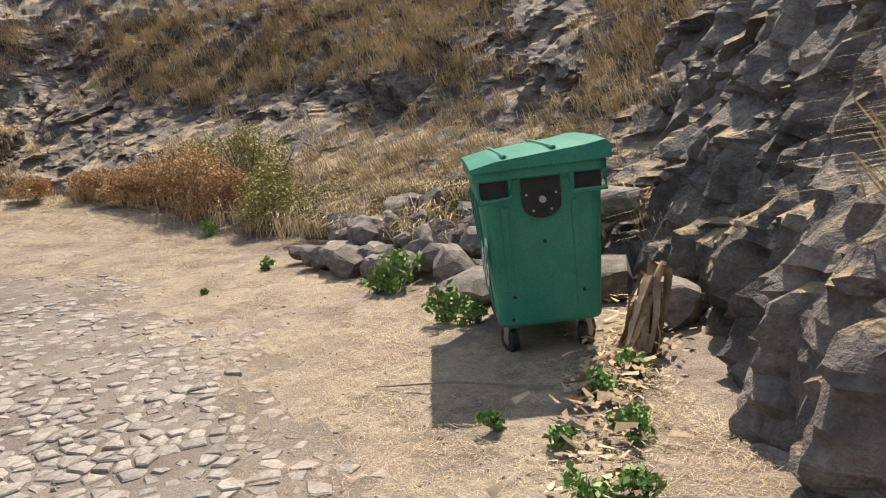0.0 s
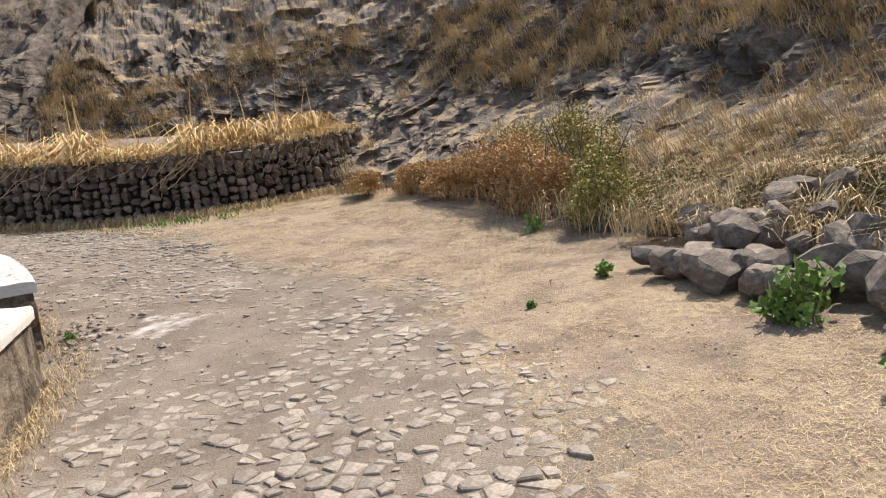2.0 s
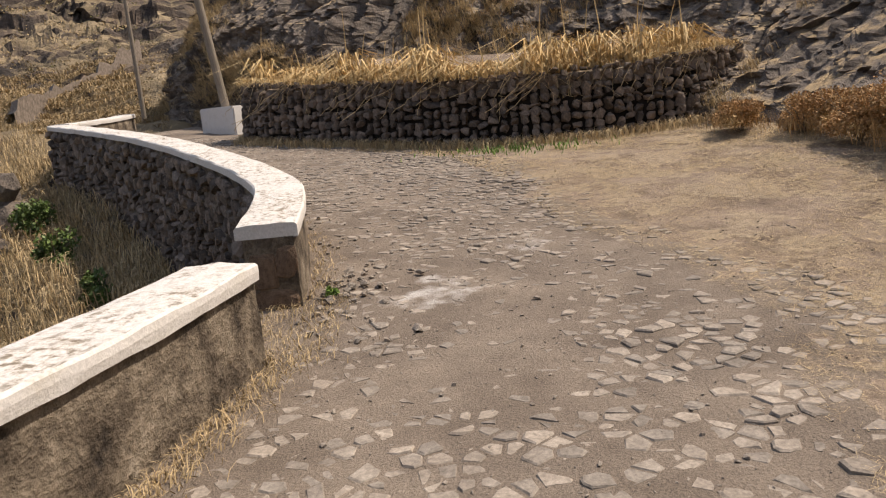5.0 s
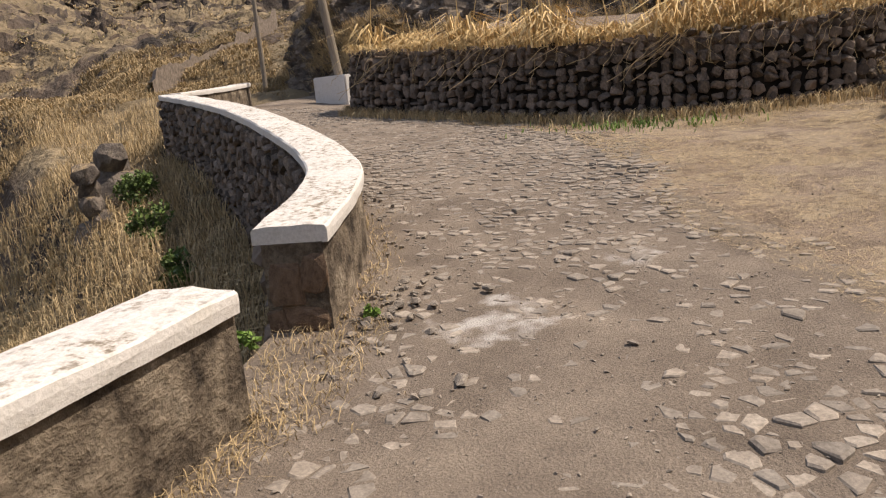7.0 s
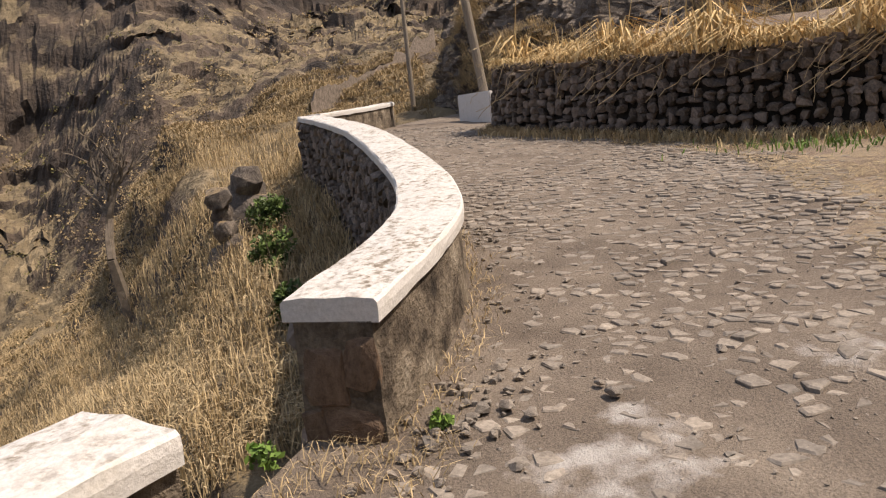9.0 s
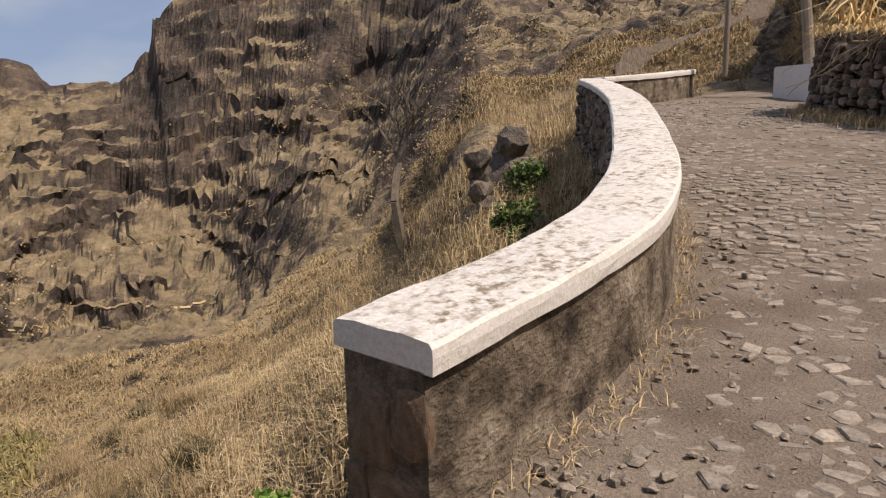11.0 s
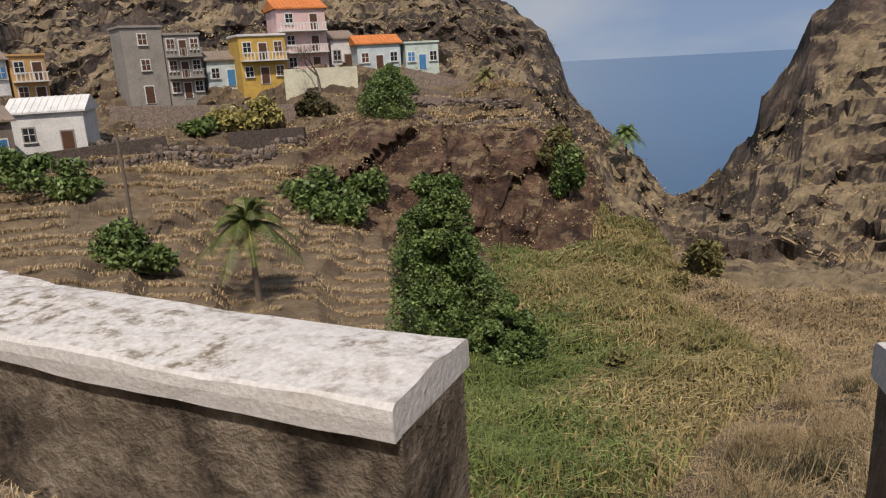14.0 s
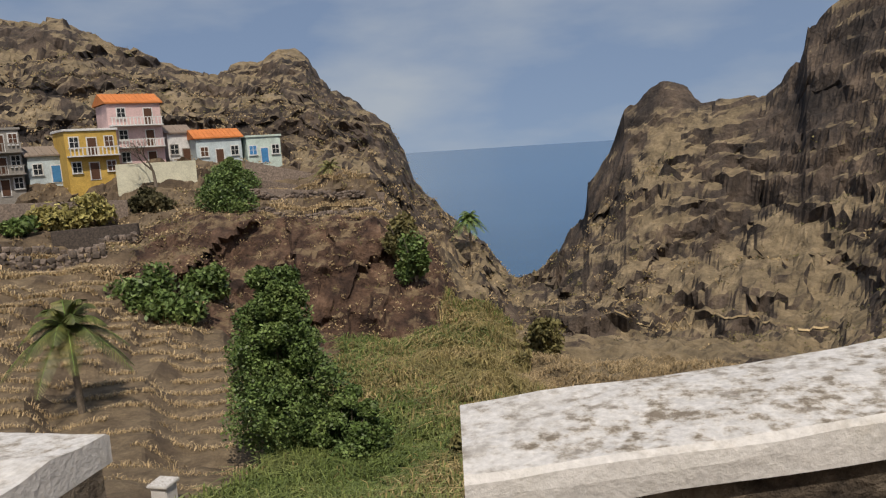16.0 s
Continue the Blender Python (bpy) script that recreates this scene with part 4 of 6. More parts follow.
for i in range(2, nxs - 2):
    for j in range(2, nys - 2):
        x, y, up = CX_[i, j], CY_[i, j], sink[i, j]
        if up < -0.003 or y > ty_[i, j] - 0.05 or rng.random() < 0.12:
            continue
        gap = 0.005 + 0.02 * rng.random() ** 1.6
        poly = [(-0.2, -0.2), (0.2, -0.2), (0.2, 0.2), (-0.2, 0.2)]
        for di in (-2, -1, 0, 1, 2):
            for dj in (-1, 0, 1):
                dx, dy = CX_[i + di, j + dj] - x, CY_[i + di, j + dj] - y
                d = math.hypot(dx, dy)
                if d > 0 and poly:
                    poly = clipped(poly, dx / d, dy / d, d / 2 - gap)
        if len(poly) < 4:
            continue
        v, f = stone_mesh(rng, poly)
        if -5.0 < x < -3.0 and y < 0.4 and count < 300:
            me = bpy.data.meshes.new("cobble")
            me.from_pydata(v, [], f)
            me.materials.append(M["cobble"])
            place("cobble", me, Matrix.Translation((x, y, CZ_[i, j] + up)), road)
            count += 1
            continue
        V += [(x + a, y + b, CZ_[i, j] + up + c) for a, b, c in v]
        Fc += [tuple(k + n for k in q) for q in f]
        n += len(v)
tagged(mesh_ob("cobbles", V, Fc, M["cobble"], road), "worn grey cobbles", kind="stuff")

# gravel over the road
rng = random.Random(77)
grit = []
GRIT = [rock_mesh("grit", M["cobble"], 120 + s, 9) for s in range(5)]
for k in range(4200):
    x = rng.uniform(-7.5, 7)
    lo_, hi_ = float(soil_y(x)) - 1.2, float(edge_y(x)) - 0.08
    y = rng.uniform(lo_, hi_)
    s_ = rng.uniform(0.006, 0.022) * (1.8 if rng.random() < 0.05 else 1)
    grit.append((rng.choice(GRIT), Matrix.Translation((x, y, float(ground_z(x, y)) + 0.022 * float(vfbm(np.array([x]), np.array([y]), 1.3, 4, 1)[0]) + s_ * 0.2))
                 @ Euler((0, 0, rng.uniform(0, 6))).to_matrix().to_4x4() @ Matrix.Diagonal((s_ * 1.3, s_, s_ * 0.7, 1))))
joined("gravel", grit, M["cobble"], None, "fine loose gravel scattered over the road", category="gravel")
# bare stones showing in the broken end of the curving parapet
M["brownstone"] = material("brown_stone", [(0.09, 0.06, 0.042), (0.17, 0.115, 0.08), (0.24, 0.17, 0.12)], 5, 0.9, 0.8, 30, 0.02)
for k, (u, h, w_, hh_) in enumerate(((0.12, 0.36, 0.2, 0.3), (0.3, 0.3, 0.24, 0.34), (0.2, 0.08, 0.34, 0.24), (0.38, 0.05, 0.16, 0.2))):
    q, nr_ = W2_IN[0], left_normals(W2_IN)[0]
    st = rock_mesh("stone", M["brownstone"], 300 + k, 24, power=5)
    o = place("end_stone", st, Matrix.Translation((q.x + nr_.x * u + 0.02, q.y + nr_.y * u, float(ground_z(q.x, q.y)) + h)) @ Euler((0, 0, math.atan2(nr_.y, nr_.x))).to_matrix().to_4x4() @ Matrix.Diagonal((w_, 0.09, hh_, 1)))
    tagged(o, "brown stone exposed in the broken end of the parapet", "stone", "stones of the parapet end")

# ---------- vegetation ----------
def quads_ob(name, V, mat, parent=None, label="", category="", kind="", group=""):
    """V: quads as an array (n, 4, 3) or strips; one mesh."""
    V = np.asarray(V, np.float32)
    n = len(V)
    me = bpy.data.meshes.new(name)
    me.vertices.add(n * 4)
    me.vertices.foreach_set("co", V.reshape(-1))
    me.loops.add(n * 4)
    me.loops.foreach_set("vertex_index", np.arange(n * 4, dtype=np.int32))
    me.polygons.add(n)
    me.polygons.foreach_set("loop_start", np.arange(0, n * 4, 4, dtype=np.int32))
    me.update(calc_edges=True)
    me.materials.append(mat)
    ob = new(name, me)
    ob.parent = parent
    return tagged(ob, label, category, group, kind)


def blades(P, H, W, spread, droop, seed, push=None):
    """Bent blades on the points P: two tapering quads each. push: a way in which they lean."""
    r = np.random.RandomState(seed)
    n = len(P)
    P = np.asarray(P, float)
    H = H * r.uniform(0.5, 1.15, n)
    a = r.uniform(0, 2 * np.pi, n)
    out = np.stack([np.cos(a), np.sin(a), np.zeros(n)], -1) * (spread * r.uniform(0.2, 1.0, n))[:, None]
    if push is not None:
        out = out + push
    side = np.stack([-np.sin(a + 0.6), np.cos(a + 0.6), np.zeros(n)], -1) * (W * r.uniform(0.6, 1.3, n))[:, None]
    mid = P + out * (H * 0.45)[:, None] + np.array([0, 0, 1.0]) * (H * 0.6)[:, None]
    tip = P + out * (H * (1.0 + droop))[:, None] + np.array([0, 0, 1.0]) * (H * (1.0 - droop))[:, None]
    q1 = np.stack([P - side, P + side, mid + side * 0.8, mid - side * 0.8], 1)
    q2 = np.stack([mid - side * 0.8, mid + side * 0.8, tip + side * 0.15, tip - side * 0.15], 1)
    return np.concatenate([q1, q2])


def leaves(P, size, seed, flat=0.0):
    """A diamond leaf at each point, turned any way."""
    r = np.random.RandomState(seed)
    n = len(P)
    d = r.normal(size=(n, 3))
    d[:, 2] *= 1 - flat
    d /= np.linalg.norm(d, axis=1)[:, None]
    e = np.cross(d, r.normal(size=(n, 3)))
    e /= np.linalg.norm(e, axis=1)[:, None] + 1e-9
    s = (size * r.uniform(0.6, 1.3, n))[:, None]
    P = np.asarray(P, float)
    return np.stack([P - d * s * 0.5, P + e * s * 0.3, P + d * s * 0.5, P - e * s * 0.3], 1)


def clump_points(centre, radii, n, seed, shell=0.55):
    """Points in the outer part of an uneven ellipsoid."""
    r = np.random.RandomState(seed)
    d = r.normal(size=(n, 3))
    d /= np.linalg.norm(d, axis=1)[:, None]
    k = (shell + (1 - shell) * r.rand(n) ** 0.6) * (1 + 0.22 * vfbm(d[:, 0] * 3 + seed, d[:, 1] * 3 + d[:, 2] * 2, 1.0, 2, seed % 50))
    return np.asarray(centre) + d * np.asarray(radii) * k[:, None]


def put_on(fz, x, y):
    return np.stack([x, y, fz(x, y)], -1)


R_ = np.random.RandomState(5)
# straw litter on the verge
n = 150000
x = R_.uniform(-8, 10.2, n)
lo = np.interp(x, [-8, -6.5, -5, -2, 2, 6, 10.2], [-1.6, -2.9, -4.2, -5.5, -6.2, -5.4, -3.6])
hi = soil_y(x) + 0.35
y = lo + (hi - lo) * R_.rand(n)
ok = (vfbm(x, y, 0.8, 3, 61) + 0.35 * R_.randn(n) > -0.5) & (hi > lo)
x, y = x[ok], y[ok]
P = put_on(ground_z, x, y) + np.array([0, 0, 0.012])
L = R_.uniform(0.02, 0.08, len(x)) * (1 + 0.12 * np.clip(x, 0, 9))
a = R_.uniform(0, 6.28, len(x))
d = np.stack([np.cos(a), np.sin(a), R_.uniform(-0.05, 0.25, len(x))], -1) * L[:, None]
s = np.stack([-np.sin(a), np.cos(a), 0 * a], -1) * (R_.uniform(0.001, 0.0028, len(x)) * np.clip(0.25 + 0.14 * np.abs(y + 0.4) + 0.1 * np.clip(x, 0, 9), 0.35, 2.0))[:, None]
quads_ob("straw_litter", np.stack([P - s, P + s, P + d + s * 0.6, P + d - s * 0.6], 1), M["straw"], None, "dry straw littering the dusty verge", "straw", "stuff")
# straw at the parapets' feet and the far road edge
xs_ = np.concatenate([R_.uniform(-7, -0.3, 2600), R_.uniform(-0.4, 0.95, 800), R_.uniform(0.9, 4.5, 600), R_.uniform(4.5, 11, 900)])
off_ = np.abs(R_.normal(0, 0.12, len(xs_)))
ys_ = edge_y(xs_) - off_ + np.where((xs_ > -0.4) & (xs_ < 0.95), R_.uniform(-0.25, 0.4, len(xs_)), 0)
quads_ob("dry_grass", blades(put_on(ground_z, xs_, ys_), np.full(len(xs_), 0.075), np.full(len(xs_), 0.003), 1.4, 0.3, 7), M["straw"], None,
         "yellow dry grass along the foot of the parapet", "grass", "stuff")
# grass under the terrace wall
t = R_.uniform(0, len(TW) - 1.01, 5200)
ti = t.astype(int)
tx, ty = np.array([q.x for q in TW]), np.array([q.y for q in TW])
o = np.abs(R_.normal(0.15, 0.3, len(t)))
gxx, gyy = tx[ti] - 0.0 - o, ty[ti] + R_.uniform(-0.1, 0.1, len(t))
quads_ob("dry_grass", blades(put_on(ground_z, gxx, gyy), np.full(len(t), 0.24), np.full(len(t), 0.007), 0.9, 0.2, 8), M["straw"], None,
         "pale dry grass at the foot of the terrace wall", "grass", "stuff")
k = 260
gxx, gyy = R_.normal(8.9, 0.4, k), R_.normal(0.2, 0.7, k)
quads_ob("weeds", blades(put_on(ground_z, gxx, gyy), np.full(k, 0.14), np.full(k, 0.012), 0.8, 0.2, 9), M["leaf_bright"], None, "low green weeds beside the terrace wall", "weeds", "stuff")

# dry corn on the terrace
for k in range(30):
    i = R_.randint(2, len(TW) - 4)
    q, nrm = TW[i], left_normals(TW)[i]
    back = R_.uniform(0.1, 1.5)
    px, py = q.x - nrm.x * back, q.y - nrm.y * back
    pz = float(ground_z(q.x, q.y)) + TWH
    st = thing("corn_stook", "golden dry corn stalks standing on the terrace", "corn", Matrix.Translation((px, py, pz)), "dry corn on the terrace")
    m_ = 64
    pts = np.stack([R_.normal(0, 0.16, m_), R_.normal(0, 0.16, m_), np.zeros(m_)], -1)
    hh = R_.uniform(0.5, 1.0) ** 1.5 * 1.5
    quads_ob("foliage", blades(pts, np.full(m_, hh * 0.8), np.full(m_, 0.02), 0.8, 0.75, 100 + k), M["corn"], st, kind="stuff")
    part("stalk", tube([(0, 0, 0), (0.03, 0.02, hh * 0.6), (R_.uniform(-.15, .15), R_.uniform(-.15, .15), hh * 1.1)], [0.014, 0.012, 0.006], 5), M["corn"], st)
# straw carpet and creepers over the wall's top
m_ = 16000
ti = R_.randint(1, len(TW) - 1, m_)
nl_ = left_normals(TW)
nx_, ny_ = np.array([v.x for v in nl_]), np.array([v.y for v in nl_])
back = R_.uniform(-0.08, 2.2, m_) ** 1.0
P = np.stack([tx[ti] - nx_[ti] * back + R_.normal(0, .1, m_), ty[ti] - ny_[ti] * back + R_.normal(0, .1, m_), ground_z(tx[ti], ty[ti]) + TWH + 0.12 * R_.rand(m_) + 0.12 * np.clip(back, 0, 2)], -1)
keep_ = vfbm(P[:, 0], P[:, 1], 1.6, 3, 66) + 0.3 * R_.randn(m_) > -0.25
P = P[keep_]
quads_ob("dry_grass", blades(P, 0.07 + 0.14 * np.clip(vfbm(P[:, 0], P[:, 1], 1.1, 3, 67) + 0.5, 0, 1), np.full(len(P), 0.008), 1.9, 0.7, 12), M["corn"], None, "matted golden straw on top of the terrace wall", "grass", "stuff")
vines = []
rv = random.Random(4)
for k in range(120):
    i = rv.randint(1, len(TW) - 2)
    q, nrm = TW[i], nl_[i]
    z0 = float(ground_z(q.x, q.y)) + TWH + rv.uniform(0, 0.1)
    p = Vector((q.x + nrm.x * 0.05, q.y + nrm.y * 0.05, z0))
    dirv = Vector((rv.uniform(-0.3, 0.3), rv.uniform(-1, 1), -0.3))
    for j in range(rv.randint(4, 10)):
        nxt = p + dirv * 0.13 + Vector((0, rv.uniform(-.05, .05), rv.uniform(-.09, .01)))
        nxt.x = p.x + 0.3 * dirv.x * 0.13 + (-0.012)
        sv = Vector((0, 0.003, 0.005))
        vines.append([p - sv, p + sv, nxt + sv, nxt - sv])
        p = nxt
quads_ob("dry_creeper", np.array([[tuple(c) for c in v] for v in vines]), M["straw"], None, "leafless dry creepers hanging over the terrace wall", "creeper", "stuff")

# grass and stalks on the cliff
n0_, n1__ = CXg.shape
m_ = 18000
ci = R_.randint(2, n0_ - 2, m_ * 6)
cj = R_.randint(6, n1__ - 2, m_ * 6)
zz = HH[ci, cj]
sx = cx[ci]
near_right = (sx < -4.2) & (sx > -14)
pr = np.clip(vfbm(SS[ci, cj], zz * 1.6, 0.42, 3, 71) * 1.4 + 0.4 + 0.25 * np.exp(-((sx - 3) / 5) ** 2) - 1.5 * near_right + 0.12 * (zz > 2.2) + 0.45 * ((sx > -4.2) & (sx < 7) & (zz < 1.7)) - 0.2 * (zz > 1.7), 0, 1)
ok = (R_.rand(len(ci)) < pr * 1.15) & (zz > 0.2) & (zz < 9)
ci, cj = ci[ok][:m_], cj[ok][:m_]
base = np.stack([CXg[ci, cj], CYg[ci, cj], CZg[ci, cj]], -1)
outw = np.stack([cnx[ci], cny[ci], 0 * cnx[ci]], -1)
P = np.repeat(base, 15, 0) + R_.normal(0, 0.07, (len(base) * 15, 3)) + np.repeat(outw, 15, 0) * 0.02
quads_ob("dry_grass", blades(P, np.full(len(P), 0.26), np.full(len(P), 0.0065), 0.85, 0.5, 13, np.repeat(outw, 15, 0) * 0.55), M["straw"], None,
         "tufts of dry grass hanging from the cliff ledges", "grass", "stuff")
# grey hanging roots and stems
hang = []
for k in range(650):
    i, j = R_.randint(2, n0_ - 2), R_.randint(45, 120)
    if -9.5 < cx[i] < -5.5 and R_.rand() < 0.7:
        continue
    p = np.array([CXg[i, j], CYg[i, j], CZg[i, j]]) + outw[0] * 0
    o = np.array([cnx[i], cny[i], 0])
    p = p + o * 0.05
    ln = R_.uniform(0.3, 1.1)
    prev = p
    for q_ in range(5):
        nx2 = prev + np.array([R_.normal(0, .04), R_.normal(0, .04), -ln / 5]) + o * R_.uniform(0.0, 0.05)
        sv = np.array([cny[i], -cnx[i], 0]) * R_.uniform(0.003, 0.007)
        hang.append([prev - sv, prev + sv, nx2 + sv, nx2 - sv])
        prev = nx2
quads_ob("hanging_stems", np.array(hang), M["wood"], None, "pale dry stems and roots hanging down the cliff", "stems", "stuff")


def bush(label, p, radii, mat, n, size, seed, group="", twigs=M["bark"]):
    """A shrub: a few stems and a crown of leaves in several lobes."""
    r = random.Random(seed)
    t = thing("bush", label, "bush", Matrix.Translation(p), group)
    bm = bmesh.new()
    for k in range(7):
        e = Vector((r.uniform(-1, 1) * radii[0] * 0.7, r.uniform(-1, 1) * radii[1] * 0.7, radii[2] * r.uniform(0.9, 1.6)))
        w = 0.02 * radii[2]
        tube([(0, 0, -0.1), e * 0.5 + Vector((0, 0, 0.05)), e], [w * 1.6, w, w * 0.4], 5, bm)
    part("stem", bm, twigs, t)
    pts = []
    lobes = 9
    for k in range(lobes):
        c = (r.uniform(-0.6, 0.6) * radii[0], r.uniform(-0.6, 0.6) * radii[1], radii[2] * r.uniform(0.2, 1.3))
        s = r.uniform(0.35, 0.6)
        pts.append(clump_points(c, (radii[0] * s, radii[1] * s, radii[2] * s), n // lobes, seed * 31 + k, 0.3))
    pts = np.concatenate(pts)
    pts = pts[pts[:, 2] > -0.3 * radii[2]]
    quads_ob("foliage", leaves(pts, np.full(len(pts), size), seed), mat, t)
    return t


def gp(x, y, dz=0.0):
    return Vector((x, y, float(ground_z(x, y)) + dz))


# rusty and yellow-green bushes at the cliff's foot
for k, (x, y, rx, rz, mt) in enumerate(((2.7, -4.85, 0.9, 0.5, "rust_bush"), (3.6, -5.0, 1.0, 0.45, "rust_bush"), (4.7, -4.8, 1.1, 0.34, "rust_bush"), (5.8, -4.5, 1.1, 0.28, "rust_bush"),
                                        (7.0, -4.2, 1.0, 0.22, "rust_bush"), (8.2, -3.6, 1.0, 0.2, "rust_bush"), (2.0, -5.3, 0.9, 0.5, "weed_yellow"), (3.2, -5.7, 1.1, 0.6, "weed_yellow"), (4.6, -5.5, 1.0, 0.5, "weed_yellow"), (1.2, -5.0, 0.7, 0.32, "weed_yellow"))):
    r2 = np.random.RandomState(300 + k)
    label = "dense rusty-brown dried weed bush at the verge" if mt == "rust_bush" else "yellow-green leafy weed bush at the cliff foot"
    b = bush(label, gp(x, y, 0.08), (rx, 0.6, rz * 1.45), M[mt], 8000, 0.045, 50 + k, "bushes below the cliff")
    pts = np.stack([r2.normal(0, rx * 0.5, 220), r2.normal(0, 0.3, 220), np.zeros(220)], -1)
    quads_ob("stalk_tangle", blades(pts, np.full(220, rz * 1.5), np.full(220, 0.003), 0.45, 0.1, k), M["straw"] if mt == "weed_yellow" else M["rust_bush"], b, kind="stuff")
for k, (x, y, rx, rz) in enumerate(((0.9, -5.9, 0.7, 0.35), (-0.4, -5.9, 0.8, 0.35), (-1.6, -5.8, 0.7, 0.4), (1.6, -5.2, 0.5, 0.3), (0.0, -5.2, 0.6, 0.2), (-2.7, -5.7, 0.7, 0.35))):
    r2 = np.random.RandomState(330 + k)
    b = bush("grey-green weeds tangled with dry stalks", gp(x, y, 0.15), (rx, 0.5, rz), M["scrub"], 1600, 0.045, 70 + k, "weeds behind the rock pile")
    pts = np.stack([r2.normal(0, rx * 0.6, 500), r2.normal(0, 0.45, 500), np.zeros(500)], -1)
    quads_ob("stalk_tangle", blades(pts, np.full(500, 0.5), np.full(500, 0.005), 0.7, 0.3, 40 + k), M["straw"], b, kind="stuff")
# dry stalks fallen over the rock pile
m_ = 2600
x, back = R_.uniform(-5.3, -0.4, m_), R_.uniform(0.35, 2.0, m_)
y = np.interp(x, [-4.5, -3.9, -2.4, -0.75], [-4.2, -4.05, -4.0, -4.2]) - back
P = put_on(ground_z, x, y) + np.stack([0 * x, 0 * x, 0.12 + 0.5 * np.clip(back, 0, 1)], -1)
ok = vfbm(x, y, 1.3, 3, 73) > -0.25
quads_ob("dry_stalks", blades(P[ok], np.full(ok.sum(), 0.26), np.full(ok.sum(), 0.006), 1.3, 0.55, 74), M["straw"], None, "pale dry stalks tangled over the rock pile", "stalks", "stuff")
# small green plants
for k, (x, y, s) in enumerate(((-3.1, -3.55, 0.2), (-3.15, -3.7, 0.3), (-4.35, -3.15, 0.22), (-4.6, -3.2, 0.16), (1.9, -4.3, 0.2), (-0.75, -3.7, 0.13), (-1.18, -2.7, 0.05),
                               (-6.35, -1.95, 0.1), (-6.6, -2.2, 0.13), (-6.75, -1.6, 0.12), (-6.2, -2.5, 0.13), (-6.15, -2.9, 0.12), (-6.9, -1.75, 0.12), (-6.0, -1.9, 0.09), (1.0, 1.2, 0.07), (0.45, 1.75, 0.1))):
    b = bush("small bright-green weed with soft leaves", gp(x, y), (s * 0.8, s * 0.8, s * 0.8), M["leaf_bright"], 220, 0.2 * s + 0.02, 90 + k, "green weeds on the verge")
# fallen dry banana leaves at the cliff's foot
dl = []
for k in range(620):
    y = -2.9 + R_.normal(0, 0.75)
    x = -6.1 + (y + 2.9) * -0.45 + R_.normal(0, 0.16)
    p = np.array([x, y, float(ground_z(x, y)) + R_.uniform(0.02, 0.12)])
    a = R_.uniform(0, 6.28)
    d = np.array([math.cos(a), math.sin(a), R_.uniform(-0.2, 0.4)]) * R_.uniform(0.02, 0.16) * R_.uniform(0.4, 1)
    s = np.array([-math.sin(a), math.cos(a), R_.uniform(-.9, .9)]) * R_.uniform(0.003, 0.022)
    dl.append([p - s, p + s, p + d + s * 0.4, p + d - s * 0.4])
quads_ob("fallen_leaves", np.array(dl), M["dry_leaf"], None,
         "pale curled dry leaves heaped at the cliff foot", "leaves", "stuff")
def dry_stem(p, h, seed):
    """A withered banana stem: a core wrapped in curling, peeling sheaths."""
    r = random.Random(seed)
    t = thing("banana_stem", "withered pale banana stem slumped at the cliff foot", "dead plant", Matrix.Translation(p) @ Matrix.Rotation(0.42, 4, "X"))
    part("core", tube([(0, 0, -0.05), (0.03, 0.0, h * 0.5), (-0.02, -0.05, h)], [0.07, 0.05, 0.02], 8), M["dry_leaf"], t)
    for k in range(34):
        a = r.uniform(0, 6.28)
        d = Vector((math.cos(a), math.sin(a), 0))
        side = Vector((-d.y, d.x, r.uniform(-0.3, 0.3))) * r.uniform(0.025, 0.06)
        z0, ln = r.uniform(0.1, 0.95) * h, r.uniform(0.15, 0.5)
        pts = [Vector((0, 0, z0)) + d * (0.04 + ln * 0.24 * s + r.uniform(-0.02, 0.02)) + Vector((0, 0, ln * (0.35 * s - 1.3 * s * s))) for s in (0, 0.25, 0.5, 0.75, 1)]
        pts = [Vector((q.x, q.y, max(q.z, 0.02))) for q in pts]
        v, n = [], len(pts)
        for off_z in (0, 0.006):
            for i, q in enumerate(pts):
                w = side * (1 - 0.7 * (i / (n - 1)) ** 2)
                v += [tuple(q - w + Vector((0, 0, off_z + 0.012))), tuple(q + Vector((0, 0, off_z))), tuple(q + w + Vector((0, 0, off_z + 0.012)))]
        f = []
        for b in (0, 3 * n):
            for i in range(n - 1):
                f += [(b + 3 * i + j, b + 3 * i + j + 1, b + 3 * i + j + 4, b + 3 * i + j + 3) for j in (0, 1)]
        mesh_ob("sheath", v, f, M["dry_leaf"], t)
    return t


dry_stem(gp(-6.0, -3.2), 0.62, 3)
bm = bmesh.new()
tube([(-5.9, -2.5, gp(-5.9, -2.5).z + 0.03), (-5.4, -2.2, gp(-5.4, -2.2).z + 0.05), (-5.0, -1.95, gp(-5, -1.95).z + 0.02)], [0.012, 0.01, 0.005], 5, bm)
tagged(part("twig", bm, M["wood"]), "thin dry branch lying on the ground", "branch")

# ---------- slopes outside the parapet ----------
def scatter(az0, az1, r0, r1, n, seed, power=0.5):
    r = np.random.RandomState(seed)
    rr = r0 + (r1 - r0) * r.rand(n) ** power
    aa = r.uniform(az0, az1, n)
    x, y = 0.3 + rr * np.sin(np.radians(aa)), -0.2 + rr * np.cos(np.radians(aa))
    return x, y, aa, rr


